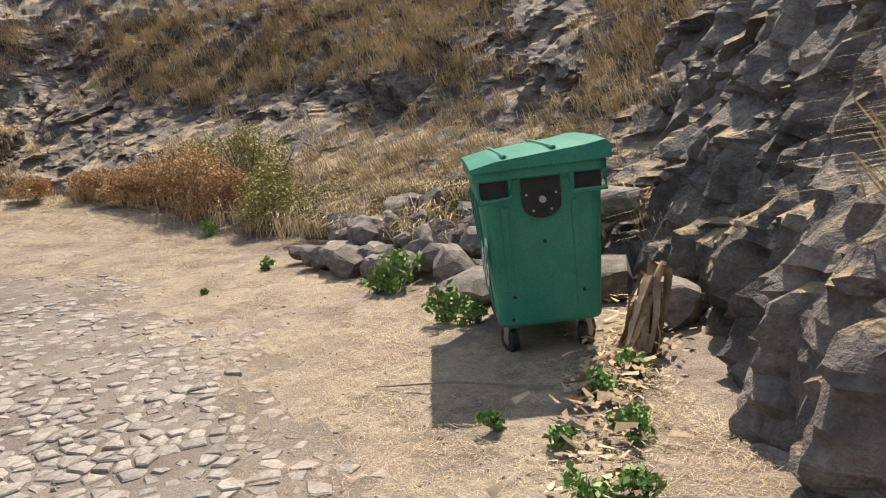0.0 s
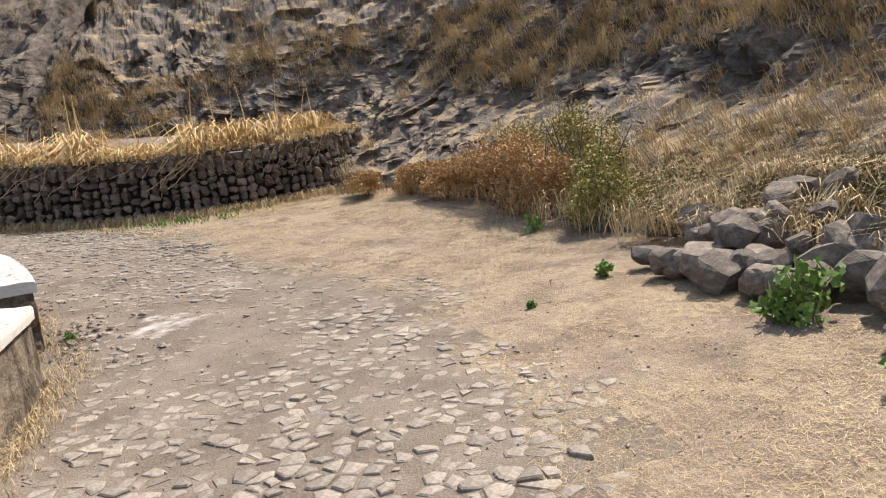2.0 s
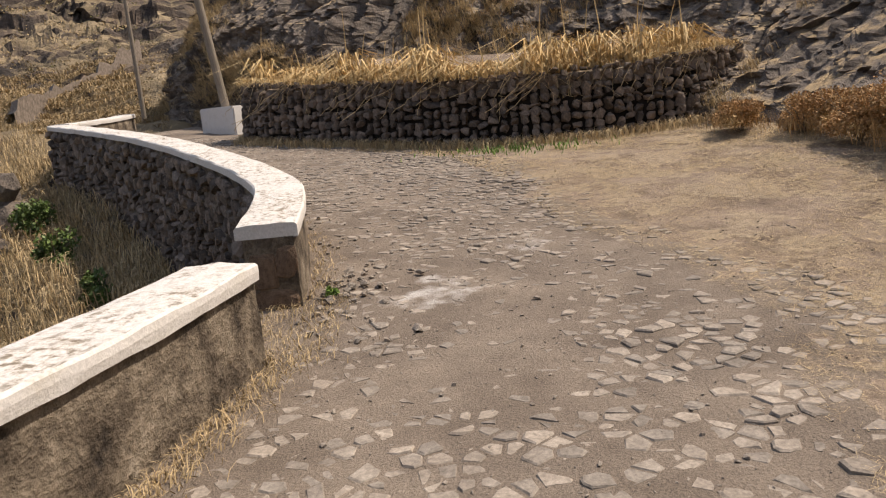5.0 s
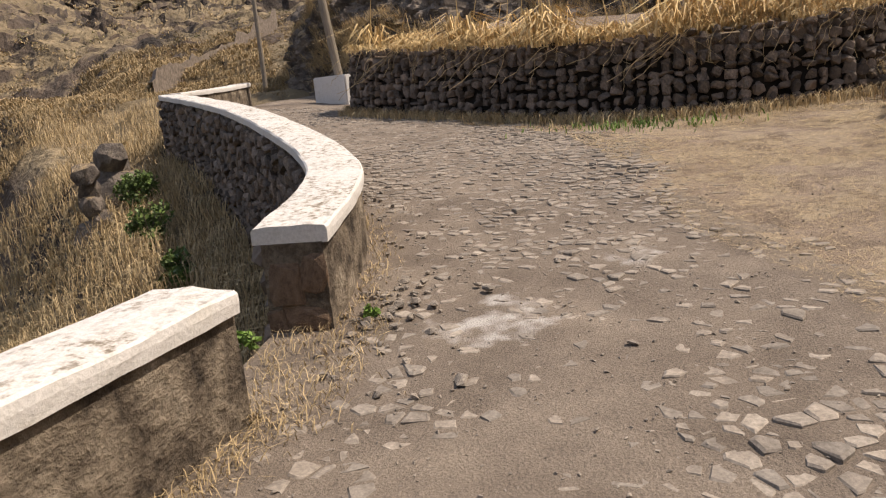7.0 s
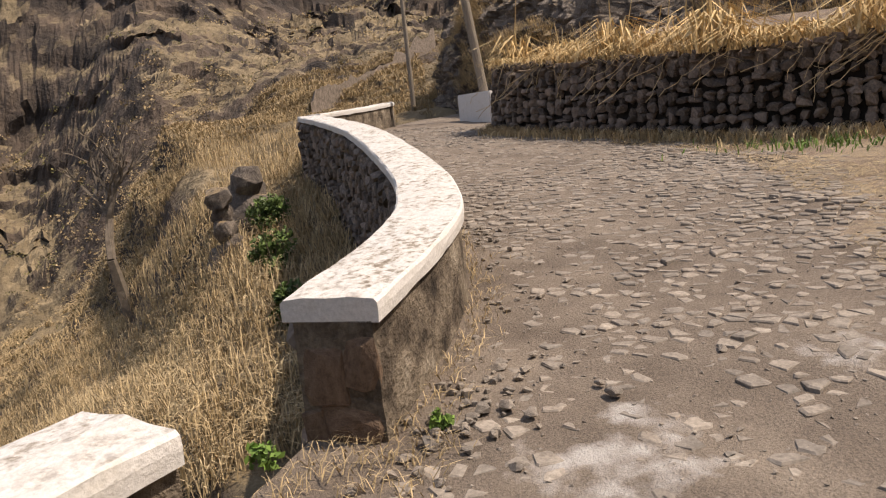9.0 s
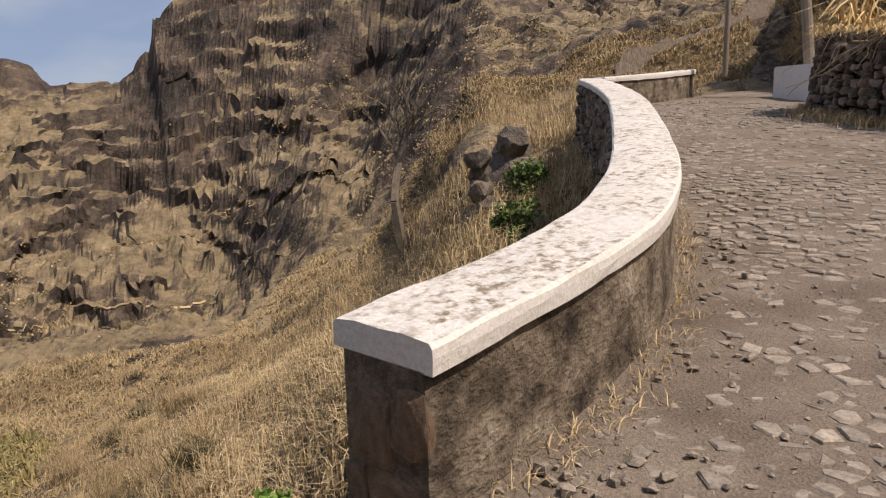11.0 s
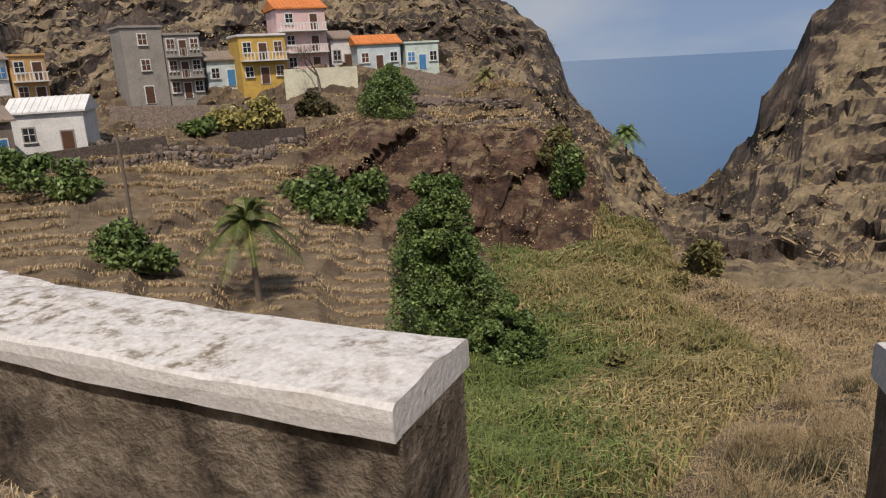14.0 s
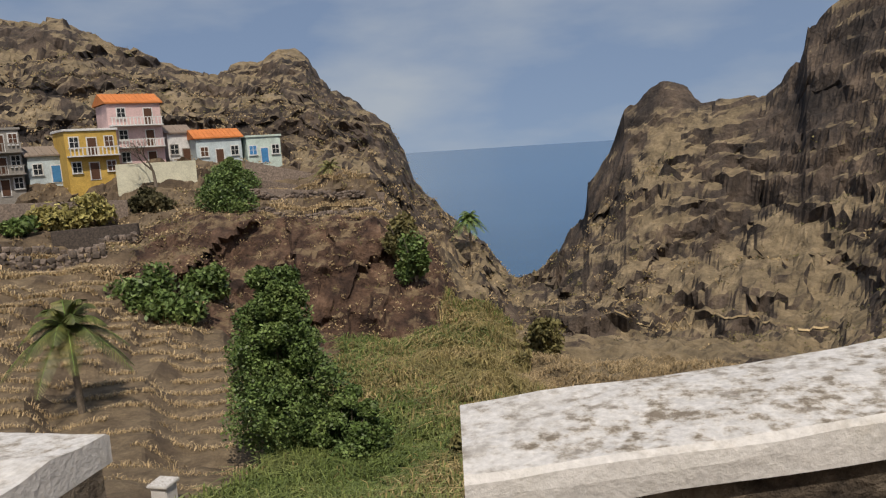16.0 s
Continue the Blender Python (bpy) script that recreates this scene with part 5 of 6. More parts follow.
x, y, aa, rr = scatter(-6, 46, 2.6, 26, 26000, 81, 0.8)
ok = (y > edge_y(x) + 0.7) & (vfbm(x, y, 0.5, 3, 82) > -0.45) & (aa > 2 + 0 * rr + np.where(rr > 9, 4, 0))
P = put_on(land_z, x[ok], y[ok])
quads_ob("dry_grass", blades(np.repeat(P, 2, 0) + R_.normal(0, .06, (len(P) * 2, 3)) * [1, 1, 0], np.full(len(P) * 2, 0.5), np.full(len(P) * 2, 0.008), 0.7, 0.35, 83), M["straw"], None,
         "long golden dry grass on the slope below the parapet", "grass", "stuff")
x, y, aa, rr = scatter(-46, 4, 4.5, 76, 210000, 85, 0.62)
ok = (y > edge_y(x) + 0.8) & in_field(x, y, aa, rr)
x, y, aa, rr = x[ok], y[ok], aa[ok], rr[ok]
lush = vfbm(x, y, 0.11, 3, 89) * 0.9 + np.clip((-9 - aa) / 12, -1, 1) * 0.7 + np.clip((32 - rr) / 18, -1, 1) * 0.55 + 0.45 * R_.randn(len(x)) > 0.36
for sel, mt, lab in ((lush, "cane_green", "lush green cane leaves on the valley floor"), (~lush, "reed", "yellowing cane field filling the valley floor")):
    P = put_on(land_z, x[sel], y[sel])
    hh = np.clip(0.45 + 0.022 * rr[sel], 0.5, 1.5) * (1 + 0.5 * vfbm(x[sel], y[sel], 0.4, 2, 90))
    quads_ob("reed_field", blades(P, hh, np.clip(0.010 + 0.00085 * rr[sel], 0.012, 0.06), 0.6, 0.5, 88), M[mt], None, lab, "reeds", "stuff")
# hillside scrub, set on the sheet itself
for seed, mt, n_, sz, lab in ((91, "scrub", 1500, 0.4, "olive scrub dotted over the rocky hillsides"), (92, "hill_straw", 5200, 0.5, "pale dry grass clumps on the hillside ledges"),
                              (94, "dark_scrub", 1500, 0.3, "small dark shrubs between the hillside rocks")):
    r2 = np.random.RandomState(seed)
    gi, gj = r2.randint(30, na - 32, n_ * 3), r2.randint(100, nr - 30, n_ * 3)
    aa, rr = A[gi, gj], R[gi, gj]
    ok = (rr < crest_fade[gi, gj] - 16) & (vfbm(VX[gi, gj], VY[gi, gj], 0.05, 3, seed) > -0.1) & ~floor_soil[gi, gj] & ~(terraced[gi, gj] & (rr < 66))
    gi, gj = gi[ok][:n_], gj[ok][:n_]
    P, rq, k = np.stack([VX[gi, gj], VY[gi, gj], TZ[gi, gj]], -1), R[gi, gj], 16
    pp = np.repeat(P, k, 0) + r2.normal(0, 1, (len(P) * k, 3)) * np.repeat(np.clip(rq * (0.0045 if mt == "hill_straw" else 0.004), 0.2, 0.7), k)[:, None] * [1, 1, 0.45]
    quads_ob("hillside_" + ("grass" if mt == "hill_straw" else "scrub"), leaves(pp, np.repeat(np.clip(sz * rq * 0.007, 0.12, 0.45), k), seed), M[mt], None, lab, "scrub", "stuff")


# dry brush filling the near slope beside the cane
for k in range(46):
    a, r = R_.uniform(-12, 12), R_.uniform(6.5, 26)
    q = at_az(a, r)
    if q.y < float(edge_y(q.x)) + 1.2 or bool(in_field(q.x, q.y, np.array(a - 2.0), np.array(r))):
        continue
    t = thing("bush", "dry brown brush on the slope below the parapet", "bush", Matrix.Translation(q), "dry brush on the slope")
    hh, m_ = R_.uniform(0.5, 0.95), 420
    pts = np.stack([R_.normal(0, 0.28, m_), R_.normal(0, 0.28, m_), np.zeros(m_)], -1)
    quads_ob("stalk_tangle", blades(pts, np.full(m_, hh), np.full(m_, 0.006), 0.9, 0.25, 600 + k), M["hill_straw"] if k % 3 else M["dark_scrub"], t, kind="stuff")

# pale dry grass on the slope below the bend
x, y, aa, rr = scatter(-14, 56, 5, 60, 150000, 191, 0.8)
ok = (y > edge_y(x) + 0.8) & ~in_field(x, y, aa, rr) & (vfbm(x, y, 0.12, 3, 192) + 0.25 * vfbm(x, y, 0.9, 2, 193) > -0.6)
quads_ob("hillside_grass", blades(put_on(land_z, x[ok], y[ok]), np.clip(0.012 * rr[ok], 0.25, 0.5), np.clip(0.0007 * rr[ok], 0.008, 0.034), 1.4, 0.6, 194), M["hill_straw"], None,
         "pale dry grass covering the slope below the bend", "grass", "stuff")
# pale footpath across the far slope
pa = []
for a in np.linspace(-1, 15, 64):
    i_ = int(np.searchsorted(az, a))
    line_z = 1.33 + np.hypot(VX[i_] - 0.3, VY[i_] + 0.2) * math.tan(radians(-14.6 - 0.35 * math.sin(a * 0.6)))
    hit = np.nonzero((TZ[i_] > line_z) & (rad > 62))[0]
    if len(hit):
        pa.append((VX[i_, hit[0]], VY[i_, hit[0]], TZ[i_, hit[0]] + 0.25))
pv = pa + [(x_ * 1.004, y_ * 1.004, z_ + 0.15) for x_, y_, z_ in pa]
np_ = len(pa)
tagged(mesh_ob("path_far", pv, [(i, i + 1, np_ + i + 1, np_ + i) for i in range(np_ - 1) if abs(pa[i][1] - pa[i + 1][1]) < 6], M["hill_straw"]), "thin pale footpath crossing the rocky slope", "path", kind="structure")
# dry crop rows on the terraced slope
rows_ = []
for k, r0 in enumerate(np.arange(28, 66, 2.2)):
    a = np.arange(-62, np.interp(r0, [29, 45, 57, 66], [-29, -25, -31, -38]), math.degrees(0.16 / r0))
    rr_ = r0 - 0.22 * (a + 45) + 0.9 * vfbm(a * 0.3, a * 0 + k * 0.2, 0.6, 2, 95)
    x, y = 0.3 + rr_ * np.sin(np.radians(a)), -0.2 + rr_ * np.cos(np.radians(a))
    kk = (R_.rand(len(a)) < 0.9) & (vfbm(x, y, 0.25, 2, 99) > -0.55) & (rr_ > 22)
    p_ = np.repeat(put_on(land_z, x[kk], y[kk]), 11, 0)
    rows_.append(p_ + R_.normal(0, 0.13, p_.shape) * [1, 1, 0.1])
# hay hanging over the upper terraces
for r0, a0, a1 in ((64, -56, -38), (71, -53, -38), (78, -34, -16), (83, -32, -17), (89, -30, -18)):
    a = R_.uniform(a0, a1, 2600)
    x, y = 0.3 + r0 * np.sin(np.radians(a)), -0.2 + r0 * np.cos(np.radians(a))
    p_ = put_on(land_z, x, y + R_.normal(0, 0.5, len(a)))
    rows_.append(p_)
rows_ = np.concatenate(rows_)
dist_ = np.hypot(rows_[:, 0], rows_[:, 1])
quads_ob("crop_rows", blades(rows_, np.clip(0.0085 * dist_, 0.25, 0.6), np.clip(0.0006 * dist_, 0.014, 0.045), 0.9, 0.4, 96), M["stubble"], None,
         "rows of dry stubble on the terraced hillside", "stubble", "stuff")
# dry-stone terrace walls along the slope
for k, (r0, a0, a1, hw) in enumerate(((66, -57, -39, 1.3), (73, -54, -37, 1.2), (80, -31, -18, 0.8), (86, -30, -18, 0.8))):
    items, step = [], 0.55
    for a in np.arange(a0, a1, math.degrees(step / r0)):
        r1 = r0 + 1.6 * float(vfbm(np.array([a * 0.3]), np.array([k * 3.0]), 0.6, 2, 95)[0])
        px, py = 0.3 + r1 * math.sin(radians(a)), -0.2 + r1 * math.cos(radians(a))
        z0 = float(land_z(px, py))
        for c in range(3):
            items.append((ROCKS[R_.randint(0, 10)], Matrix.Translation((px + R_.normal(0, .05), py + R_.normal(0, .05), z0 + hw * (c / 3 - 0.1))) @ Euler((0, 0, -radians(a) + R_.normal(0, .2))).to_matrix().to_4x4()
                          @ Matrix.Diagonal((step * R_.uniform(1.0, 1.4), 0.5, hw * R_.uniform(0.42, 0.6), 1))))
    joined("terrace_wall", items, M["wallstone"], None, "low dry-stone terrace wall holding up the hillside", category="terrace wall")


def tree(label, p, height, radius, mat, n, size, seed, lobes=16, trunk=0.3, narrow=1.0):
    """A broadleaf tree: tapered trunk, limbs, and a crown of leaves in uneven lobes."""
    r = random.Random(seed)
    t = thing("tree", label, "tree", Matrix.Translation(p))
    part("trunk", tube([(0, 0, -0.4), (0.05, 0.03, height * 0.25), (0.0, 0.1, height * 0.7)], [0.05 * height * 0.5, 0.035 * height * 0.5, 0.012 * height * 0.5], 8), M["bark"], t)
    pts = []
    for k in range(lobes):
        h = trunk + (1.0 - trunk) * (k + 0.5) / lobes
        wdt = radius * (1.0 - 0.95 * max(0, h - 0.32)) * (0.85 if h < 0.2 else 1)
        a = k * 2.4 + r.uniform(-0.4, 0.4)
        c = Vector((math.cos(a) * wdt * r.uniform(0.3, 0.85), math.sin(a) * wdt * r.uniform(0.3, 0.85), height * h * 0.93))
        s = wdt * r.uniform(0.3, 0.58)
        part("limb", tube([(0, 0, c.z * 0.55), c * 0.6 + Vector((0, 0, c.z * 0.2)), c], [0.02 * height * 0.3, 0.013 * height * 0.3, 0.004 * height * 0.3], 5), M["bark"], t)
        pts.append(clump_points(c, (s, s, s * 0.85), n // lobes, seed * 17 + k, 0.45))
    quads_ob("crown", leaves(np.concatenate(pts), np.full(sum(map(len, pts)), size), seed, 0.3), mat, t)
    return t


tree("tall dense green leafy tree rising from the valley terrace", at_az(-26.6, 30), 8.6, 2.75, M["leaf"], 60000, 0.16, 401, 34, 0.08)
tree("low spreading green tree beside the cane field", at_az(-21.3, 28), 3.4, 1.7, M["leaf"], 11000, 0.18, 402, 12, 0.1)
tree("round dark green tree in front of the village houses", at_az(-30.0, 90), 4.6, 3.1, M["leaf"], 13000, 0.27, 403, 20, 0.15)
tree("dark green flowering tree below the village", at_az(-30.6, 77), 4.2, 3.6, M["leaf"], 13000, 0.27, 404, 20, 0.05)
for k, (a, r, rx, rz, mt, lab) in enumerate(((-37, 58, 2.6, 1.9, "leaf", "dark green shrubs on the slope"), (-32.5, 62, 2.4, 1.9, "leaf", "dark green shrubs on the slope"), (-35, 57, 2.6, 1.6, "leaf", "dark green shrubs on the slope"),
                                            (-17.2, 68, 2.0, 2.6, "scrub", "olive shrub hanging on the brown cliff"), (-16.2, 66, 1.9, 2.8, "leaf", "green shrub hanging on the brown cliff"),
                                            (-11.4, 84, 1.7, 1.0, "leaf_bright", "bright green bush near the far palm"), (-56.5, 60, 3.0, 1.7, "leaf", "broad green banana-like bushes below the houses"),
                                            (-54, 58, 2.6, 1.5, "leaf", "broad green banana-like bushes below the houses"), (-51.2, 43, 2.0, 1.5, "leaf", "leafy green bush on the lower terrace"),
                                            (-49.4, 42, 1.6, 1.1, "leaf", "leafy green bush on the lower terrace"), (-61, 58, 2.5, 1.3, "scrub", "olive bush below the yellow house"),
                                            (-42.3, 82, 3.0, 2.1, "weed_yellow", "yellow-flowering bush below the houses"), (-39.8, 83, 2.8, 2.0, "weed_yellow", "yellow-flowering bush below the houses"),
                                            (-36, 84, 2.6, 1.7, "dark_scrub", "olive bush below the pink house"), (-11.7, 26, 0.9, 0.7, "scrub", "dark green shrub within the cane"), (-6, 60, 2.0, 2.2, "scrub", "tall olive shrubs beside the stream"),
                                            (-44.8, 80, 2.4, 1.2, "leaf", "garden shrubs below the grey building"))):
    bush(lab, at_az(a, r), (rx, rx * 0.8, rz), M[mt], 2600, 0.012 * r ** 0.85 + 0.05, 420 + k, "shrubs of the valley")
# outside the wall
for k, (x, y, s) in enumerate(((5.2, 6.3, 0.3), (6.6, 8.0, 0.4), (8.3, 9.6, 0.45))):
    bush("green weeds growing below the retaining wall", Vector((x, y, float(land_z(x, y)))), (s, s, s), M["leaf"], 1500, 0.08, 460 + k, "weeds below the parapet")


def bare_tree(p, h, seed, label):
    r = random.Random(seed)
    t = thing("bare_tree", label, "tree", Matrix.Translation(p))
    bm = bmesh.new()

    def grow(a, d, ln, w, depth):
        b = a + d * ln
        tube([a, (a + b) / 2 + Vector((r.uniform(-1, 1), r.uniform(-1, 1), 0)) * ln * 0.06, b], [w, w * 0.85, w * 0.65], 5 if depth < 2 else 3, bm)
        if depth < 6:
            for _ in range(r.choice((2, 3))):
                nd = (d + Vector((r.uniform(-1, 1), r.uniform(-1, 1), r.uniform(-0.25, 0.6))) * 0.75).normalized()
                grow(b, nd, ln * r.uniform(0.6, 0.82), w * 0.6, depth + 1)

    grow(Vector((0, 0, -0.3)), Vector((-0.12, 0.05, 1)).normalized(), h * 0.3, h * 0.034, 0)
    part("crown", bm, M["bark"], t)
    return t


p = at_az(29.3, 22)
bare_tree(p, 6.4, 5, "leafless grey tree on the dry slope")
bare_tree(at_az(-35.4, 90) + Vector((0, 0, 0.3)), 6.5, 8, "leafless tree before the pink house")


def palm(p, trunk_h, frond, n, seed, label, mat):
    r = random.Random(seed)
    t = thing("palm_tree", label, "palm", Matrix.Translation(p))
    lean = Vector((r.uniform(-0.05, 0.05), 0, 1))
    part("trunk", tube([(0, 0, -0.5), lean * trunk_h * 0.5, lean * trunk_h], [0.2, 0.15, 0.13], 9), M["bark"], t)
    for k in range(n):
        a = k * 2.399
        up = 1.5 - 1.75 * k / n
        d0 = Vector((math.cos(a), math.sin(a), 0))
        pts = []
        for j in range(9):
            s = j / 8
            pts.append(lean * trunk_h + d0 * (frond * s * (0.55 + 0.45 * (1 - abs(up)))) + Vector((0, 0, frond * (up * s * 0.75 - 0.7 * s * s))))
        q = []
        for j in range(1, 40):
            s = j / 40 * 8
            i0 = min(7, int(s))
            c = pts[i0].lerp(pts[i0 + 1], s - i0)
            along = (pts[i0 + 1] - pts[i0]).normalized()
            side = along.cross(Vector((0, 0, 1))).normalized()
            ln = frond * 0.2 * math.sin(math.pi * (0.12 + 0.86 * j / 40)) ** 0.7
            for sg in (1, -1):
                tip = c + (side * sg * 0.8 + along * 0.55 + Vector((0, 0, -0.42))) * ln
                w = along * frond * 0.0115
                q.append([c - w, c + w, tip + w * 0.3, tip - w * 0.3])
        f = quads_ob("frond", np.array([[tuple(v) for v in u] for u in q]), mat, t)
        part("rachis", tube(pts, [0.02 * frond / 2.4 * (1 - 0.8 * j / 8) for j in range(9)], 4), M["leaf_bright"], f)
    return t


palm(at_az(-41.6, 38), 4.3, 3.2, 25, 31, "coconut palm with arching green and yellowing fronds", M["palm"])
palm(at_az(-12.0, 128), 5.6, 3.9, 34, 32, "tall dark palm standing against the sea", M["leaf"])
palm(at_az(-22.6, 93), 0.7, 3.0, 18, 33, "low bushy palm on the terraces", M["scrub"])
p = at_az(-50.2, 47)
tp = thing("dead_palm", "tall thin leafless palm trunk on the terrace", "trunk", Matrix.Translation(p))
part("trunk", tube([(0, 0, -0.5), (0.1, 0, 3.5), (0, 0, 7)], [0.13, 0.11, 0.09], 8), M["bark"], tp)

# ---------- village ----------
def paint(name, c, rough=0.8):
    k = [tuple(v * f for v in c) for f in (0.72, 0.95, 1.06)]
    return material(name, k, 0.7, rough, 0.3, 9, 0.02)


PAINT = {n: paint(n + "_paint", c) for n, c in {"cream": (0.62, 0.6, 0.46), "white": (0.68, 0.68, 0.66), "ochre": (0.55, 0.34, 0.14), "yellow": (0.56, 0.37, 0.09), "concrete": (0.3, 0.28, 0.25),
                                                "stone": (0.22, 0.18, 0.15), "paleblue": (0.5, 0.58, 0.6), "pink": (0.66, 0.47, 0.45), "palegreen": (0.52, 0.62, 0.56),
                                                "orange": (0.58, 0.2, 0.06), "tile": (0.25, 0.2, 0.16), "blue": (0.06, 0.22, 0.45), "brown": (0.1, 0.05, 0.03)}.items()}
M["glass"] = material("window_glass", [(0.015, 0.018, 0.02), (0.04, 0.045, 0.05)], 2, 0.15, 0.0)


def house(a0, a1, el_top, el_bot, r, colour, storeys, windows, roof, balcony, seed, label, turn=15.0, shutters="brown"):
    """A house that fills the azimuths a0 to a1 at the distance r, between two angles of height seen from the gap."""
    am = (a0 + a1) / 2
    w = r * radians(a1 - a0)
    z0, z1 = 1.33 + r * math.tan(radians(el_bot)), 1.33 + r * math.tan(radians(el_top))
    h, d = z1 - z0, max(5.0, w * 0.9)
    x, y = 0.3 + (r + d / 2) * math.sin(radians(am)), -0.2 + (r + d / 2) * math.cos(radians(am))
    rng = random.Random(seed)
    t = thing("house", label, "house", pose(x, y, z0, 0, 0, -am + turn), "village houses")
    part("wall", box_bm(w, d, h + 5, (0, 0, -5), 0.03), PAINT[colour], t)
    f = -d / 2
    if roof == "orange" or roof == "tile" or roof == "shed":
        bm = bmesh.new()
        rm = PAINT["orange"] if roof == "orange" else PAINT["tile"] if roof == "tile" else PAINT["white"]
        rise = min(1.4, 0.22 * d)
        ov = 0.3
        pts = [(-w / 2 - ov, f - ov, h), (w / 2 + ov, f - ov, h), (w / 2 + ov, d / 2 + ov, h + 0.02), (-w / 2 - ov, d / 2 + ov, h + 0.02),
               (-w / 2 - ov, 0, h + rise), (w / 2 + ov, 0, h + rise)]
        top = [bm.verts.new((p[0], p[1], p[2] + 0.16)) for p in pts]
        low = [bm.verts.new(p) for p in pts]
        for s in (top, low):
            bm.faces.new((s[0], s[1], s[5], s[4]))
            bm.faces.new((s[4], s[5], s[2], s[3]))
        for i, j in ((0, 1), (1, 5), (5, 2), (2, 3), (3, 4), (4, 0)):
            bm.faces.new((top[i], top[j], low[j], low[i]))
        bm.faces.new((low[1], low[5], low[2]))
        bm.faces.new((low[0], low[3], low[4]))
        bmesh.ops.recalc_face_normals(bm, faces=bm.faces[:])
        rf = part("roof", bm, rm, t, "tiled pitched roof" if roof != "shed" else "white sheet roof")
        for k in range(int(w / 0.55)):
            xx = -w / 2 + (k + 0.5) * 0.55
            part("tile_row", tube([(xx, f - ov, h + 0.17), (xx, 0, h + rise + 0.17)], 0.07, 4), rm, rf)
    else:
        part("roof", box_bm(w + 0.35, d + 0.35, 0.28, (0, 0, h), 0.04), PAINT["white"] if roof == "white" else PAINT[colour], t)
    sh = h / storeys
    for s in range(storeys):
        zc = s * sh
        has_bal = balcony and s > 0
        for k in range(windows):
            xx = -w / 2 + w * (k + 0.5) / windows
            door = has_bal and k == windows // 2 or (s == 0 and k == windows // 2)
            ww, wh = (0.95, 1.95) if door else (0.9, 1.15)
            ww = min(ww, w / windows * 0.6)
            wh = min(wh, sh * 0.72)
            zz = zc + (0.12 if door else sh * 0.36)
            kind = "door" if door else "window"
            o = part(kind, box_bm(ww + 0.24, 0.1, wh + 0.2, (xx, f - 0.03, zz - 0.08), 0.015), PAINT["white"] if colour not in ("white", "cream") else PAINT["concrete"], t)
            leafm = PAINT[shutters] if door or rng.random() < 0.45 else M["glass"]
            part("leaf" if door else "pane", box_bm(ww, 0.06, wh, (xx, f - 0.075, zz), 0.01), leafm, o)
            if not door:
                part("glazing_bar", box_bm(0.06, 0.04, wh, (xx, f - 0.11, zz)), PAINT["white"], o)
                part("glazing_bar", box_bm(ww, 0.04, 0.05, (xx, f - 0.11, zz + wh * 0.5)), PAINT["white"], o)
                part("sill", box_bm(ww + 0.35, 0.2, 0.08, (xx, f - 0.1, zz - 0.16)), PAINT["white"], o)
        if has_bal:
            b = part("balcony", box_bm(w * 0.98, 1.0, 0.16, (0, f - 0.5, zc - 0.08), 0.02), PAINT["white"] if colour != "concrete" else PAINT["concrete"], t)
            part("top_rail", box_bm(w * 0.98, 0.1, 0.1, (0, f - 0.95, zc + 0.92)), PAINT["white"] if colour != "concrete" else PAINT["concrete"], b)
            for k in range(max(4, int(w / 0.42))):
                xx = -w * 0.49 + w * 0.98 * (k + 0.5) / max(4, int(w / 0.42))
                part("baluster", box_bm(0.13, 0.08, 0.86, (xx, f - 0.95, zc + 0.07)), PAINT["white"] if colour != "concrete" else PAINT["concrete"], b)
    return t


house(-61.4, -58.8, 2.5, -2.4, 92, "cream", 2, 3, "cream", True, 1, "cream two-storey house with a balustraded balcony")
house(-58.3, -56.6, 1.7, -1.9, 94, "white", 2, 2, "tile", False, 2, "narrow white house with a grey tiled roof", shutters="blue")
house(-56.5, -54.3, 1.9, -1.4, 95, "ochre", 2, 2, "ochre", True, 3, "ochre house with two balustraded balconies")
house(-64.0, -60.7, 0.3, -6.0, 64, "yellow", 2, 2, "orange", False, 4, "bright yellow house with an orange tiled roof", 4)
house(-60.5, -57.0, -2.3, -5.2, 68, "stone", 1, 2, "tile", False, 5, "small old stone house with a blue door", 12, "blue")
house(-56.4, -51.6, -1.9, -4.8, 74, "white", 1, 2, "shed", False, 6, "long white shed with a sloping sheet roof", -14)
house(-49.4, -46.6, 3.5, -1.8, 94, "concrete", 3, 1, "concrete", False, 7, "unfinished grey block tower of a house")
house(-46.6, -44.1, 2.9, -1.6, 95, "concrete", 3, 3, "concrete", True, 8, "unfinished grey concrete house with open balconies")
house(-43.9, -41.6, 1.0, -0.9, 97, "paleblue", 1, 2, "tile", False, 9, "small pale blue house with an old tiled roof", 15, "blue")
house(-41.5, -38.0, 2.6, -0.9, 95, "yellow", 2, 3, "white", True, 10, "yellow two-storey house with a long balcony")
house(-38.6, -34.9, 4.4, -0.3, 99, "pink", 3, 2, "orange", True, 11, "tall pink three-storey house with an orange roof")
house(-34.7, -33.0, 2.1, -0.2, 103, "white", 1, 2, "tile", False, 12, "low white house beside the pink house")
house(-32.8, -29.4, 1.6, -0.4, 101, "paleblue", 1, 3, "orange", False, 13, "pale blue house with a bright orange roof")
house(-29.1, -26.5, 1.5, -0.5, 102, "palegreen", 1, 3, "palegreen", True, 14, "pale green flat-roofed house at the village edge", 15, "blue")


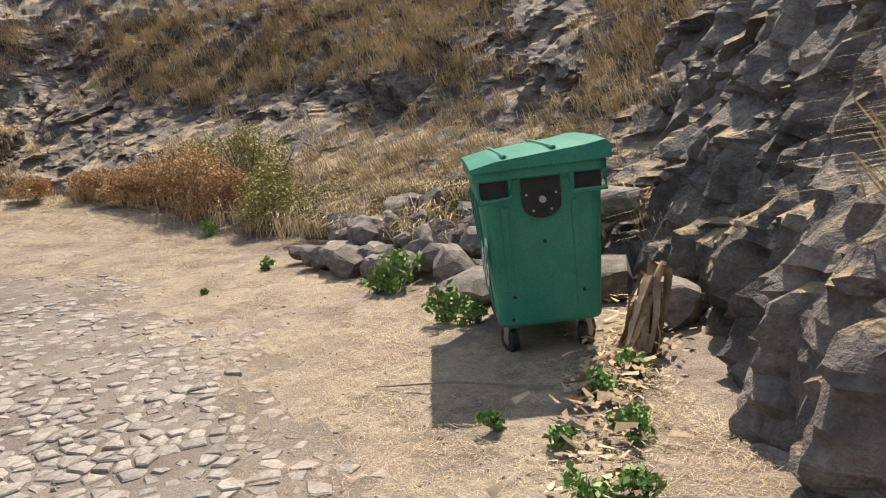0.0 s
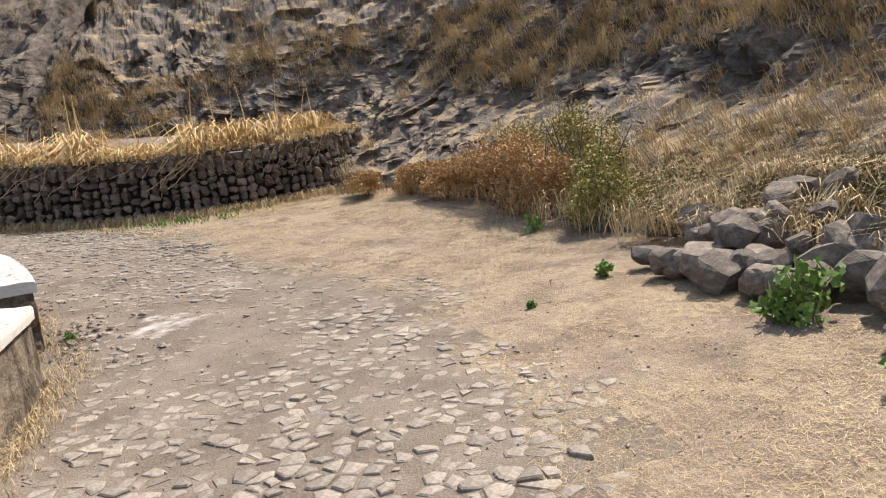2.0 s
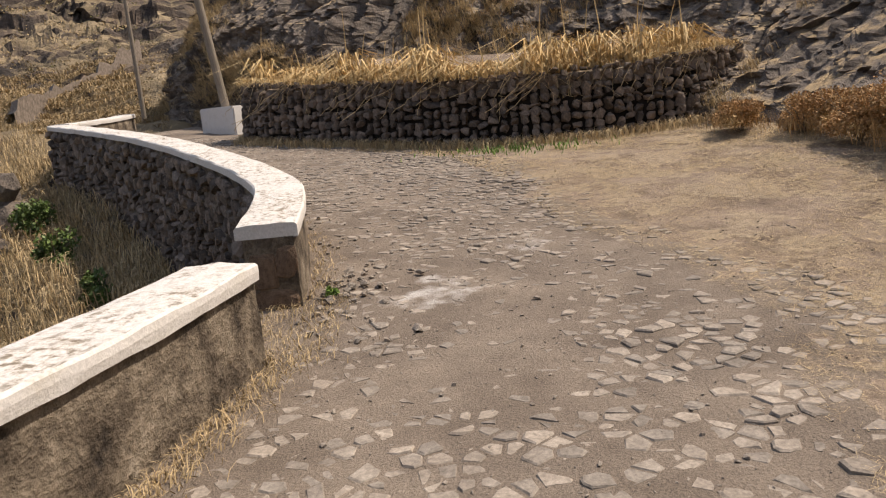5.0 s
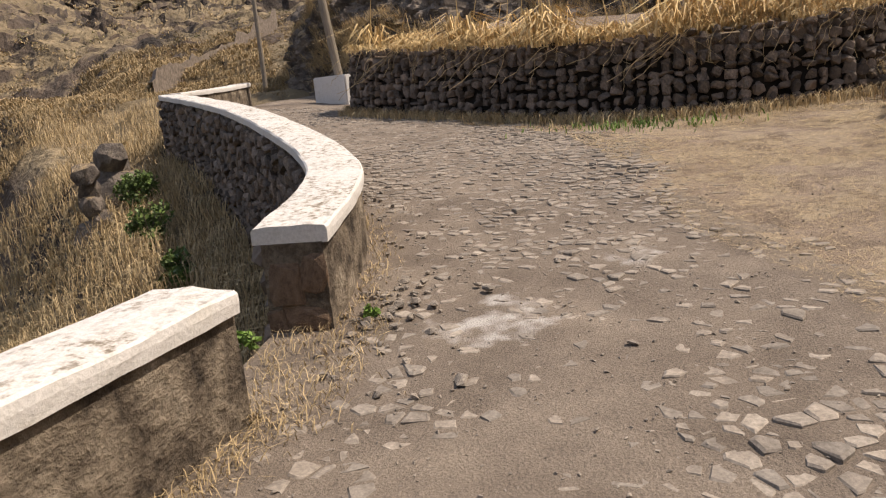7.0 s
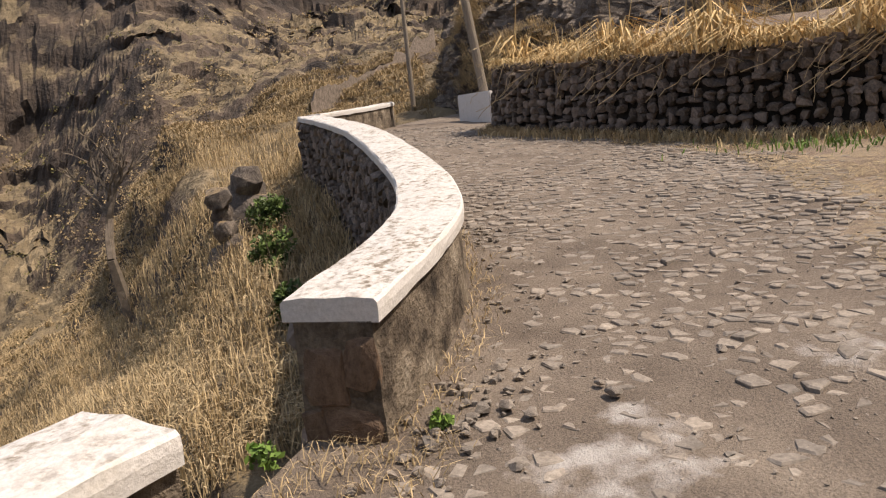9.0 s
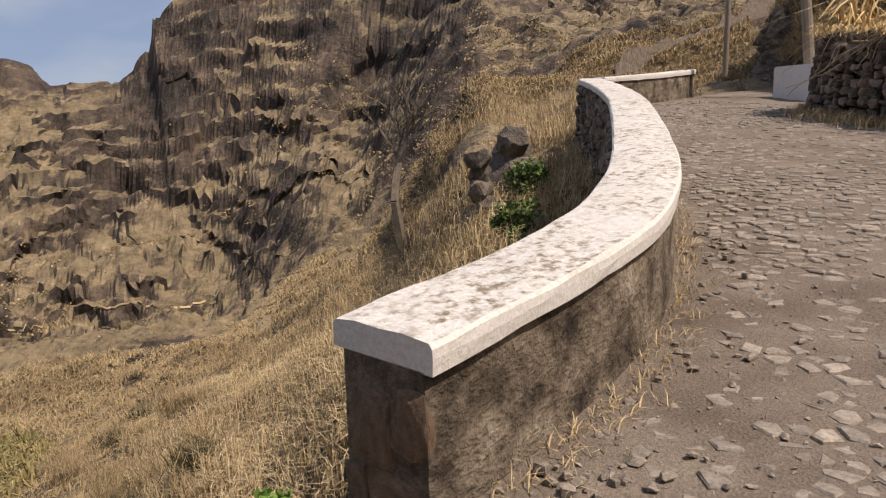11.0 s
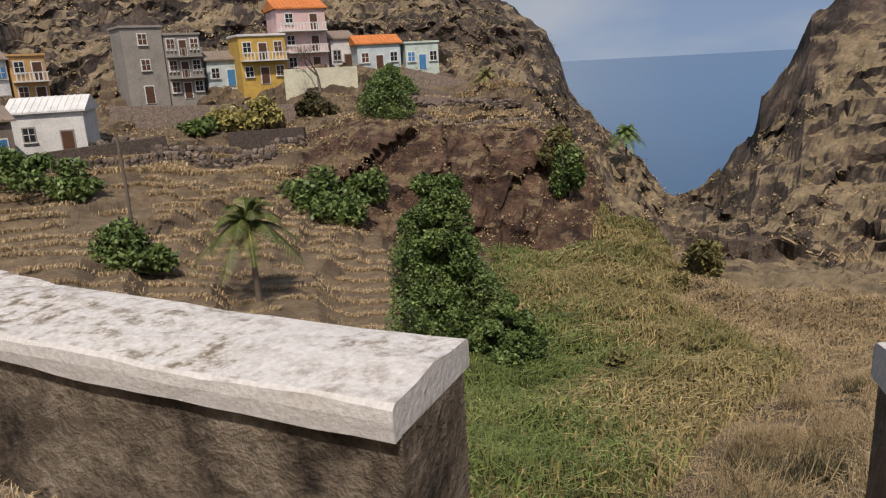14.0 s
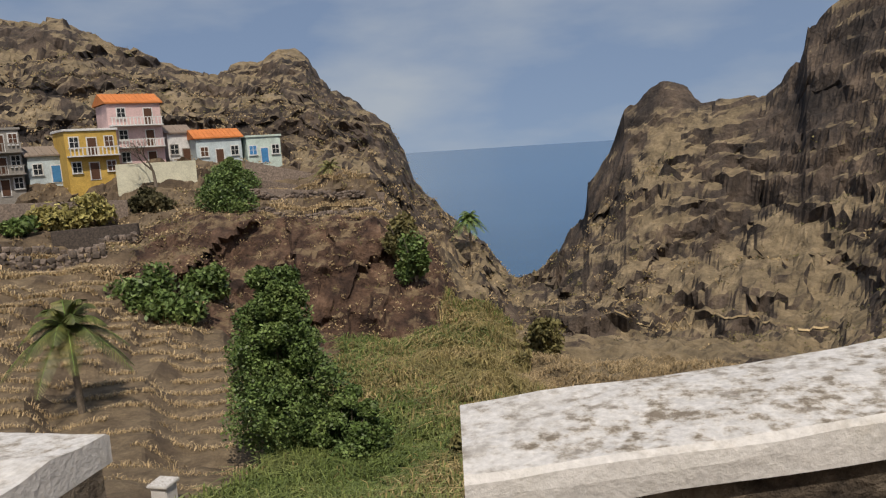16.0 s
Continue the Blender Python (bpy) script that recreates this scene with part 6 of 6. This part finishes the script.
# village terrace walls and ramps
def bank_wall(a0, r0, a1, r1, h, mat, label, name="garden_wall", lift=0.0):
    p0, p1 = at_az(a0, r0), at_az(a1, r1)
    d = p1 - p0
    t = thing(name, label, "wall", Matrix.Translation((p0 + p1) / 2 + Vector((0, 0, lift))) @ pose(0, 0, 0, 0, -math.degrees(math.atan2(d.z, math.hypot(d.x, d.y))), math.degrees(math.atan2(d.y, d.x))))
    part("masonry", box_bm(d.length, 0.5, h + 1.5, (0, 0, -1.5), 0.04), mat, t)
    return t


bank_wall(-38.0, 92, -32.5, 93, 2.2, PAINT["cream"], "plastered garden wall below the pink house")
bank_wall(-50.5, 84, -37.5, 84, 1.6, M["wallstone"], "dark stone terrace wall under the village")
bank_wall(-42.5, 76, -36.8, 73, 1.5, M["wallstone"], "dark stone wall holding the village ramp")
bank_wall(-56.0, 70, -47.0, 74, 1.4, M["wallstone"], "dark stone wall below the white shed")
bank_wall(-29.0, 96, -19.0, 98, 1.0, M["wallstone"], "low stone terrace wall on the headland")
bank_wall(-29.0, 92, -18.0, 93, 1.0, M["wallstone"], "low stone terrace wall on the headland")
bank_wall(-28.5, 88, -18.5, 88, 1.0, M["wallstone"], "low stone terrace wall on the headland")

# small pump house in the field
p = at_az(-36.1, 24)
hut = thing("water_tank", "small whitewashed concrete box on the terrace", "tank", Matrix.Translation(p))
part("box", box_bm(0.6, 0.6, 0.75, (0, 0, -0.1), 0.03), M["whitewash"], hut)
part("slab", box_bm(0.75, 0.75, 0.1, (0, 0, 0.65), 0.02), M["whitewash"], hut)

# far road up the valley
aa_ = np.linspace(46.5, 57.5, 40)
rr0 = np.interp(aa_, [46.5, 50, 57.5], [34, 40, 58])
lo_, hi_ = [], []
for a, r in zip(aa_, rr0):
    p0, p1 = at_az(a, r), at_az(a, r + 4.5)
    z = max(p0.z, p1.z) + 0.25
    lo_.append((p0.x, p0.y, z))
    hi_.append((p1.x, p1.y, z + 0.1))
vs_ = lo_ + hi_ + [(x, y, z - 1.6) for x, y, z in lo_]
n_ = len(aa_)
fs_ = [(i, i + 1, n_ + i + 1, n_ + i) for i in range(n_ - 1)] + [(2 * n_ + i, 2 * n_ + i + 1, i + 1, i) for i in range(n_ - 1)]
tagged(mesh_ob("road_far", vs_, fs_, M["rock"]), "grey road climbing the far hillside", "road", kind="structure")
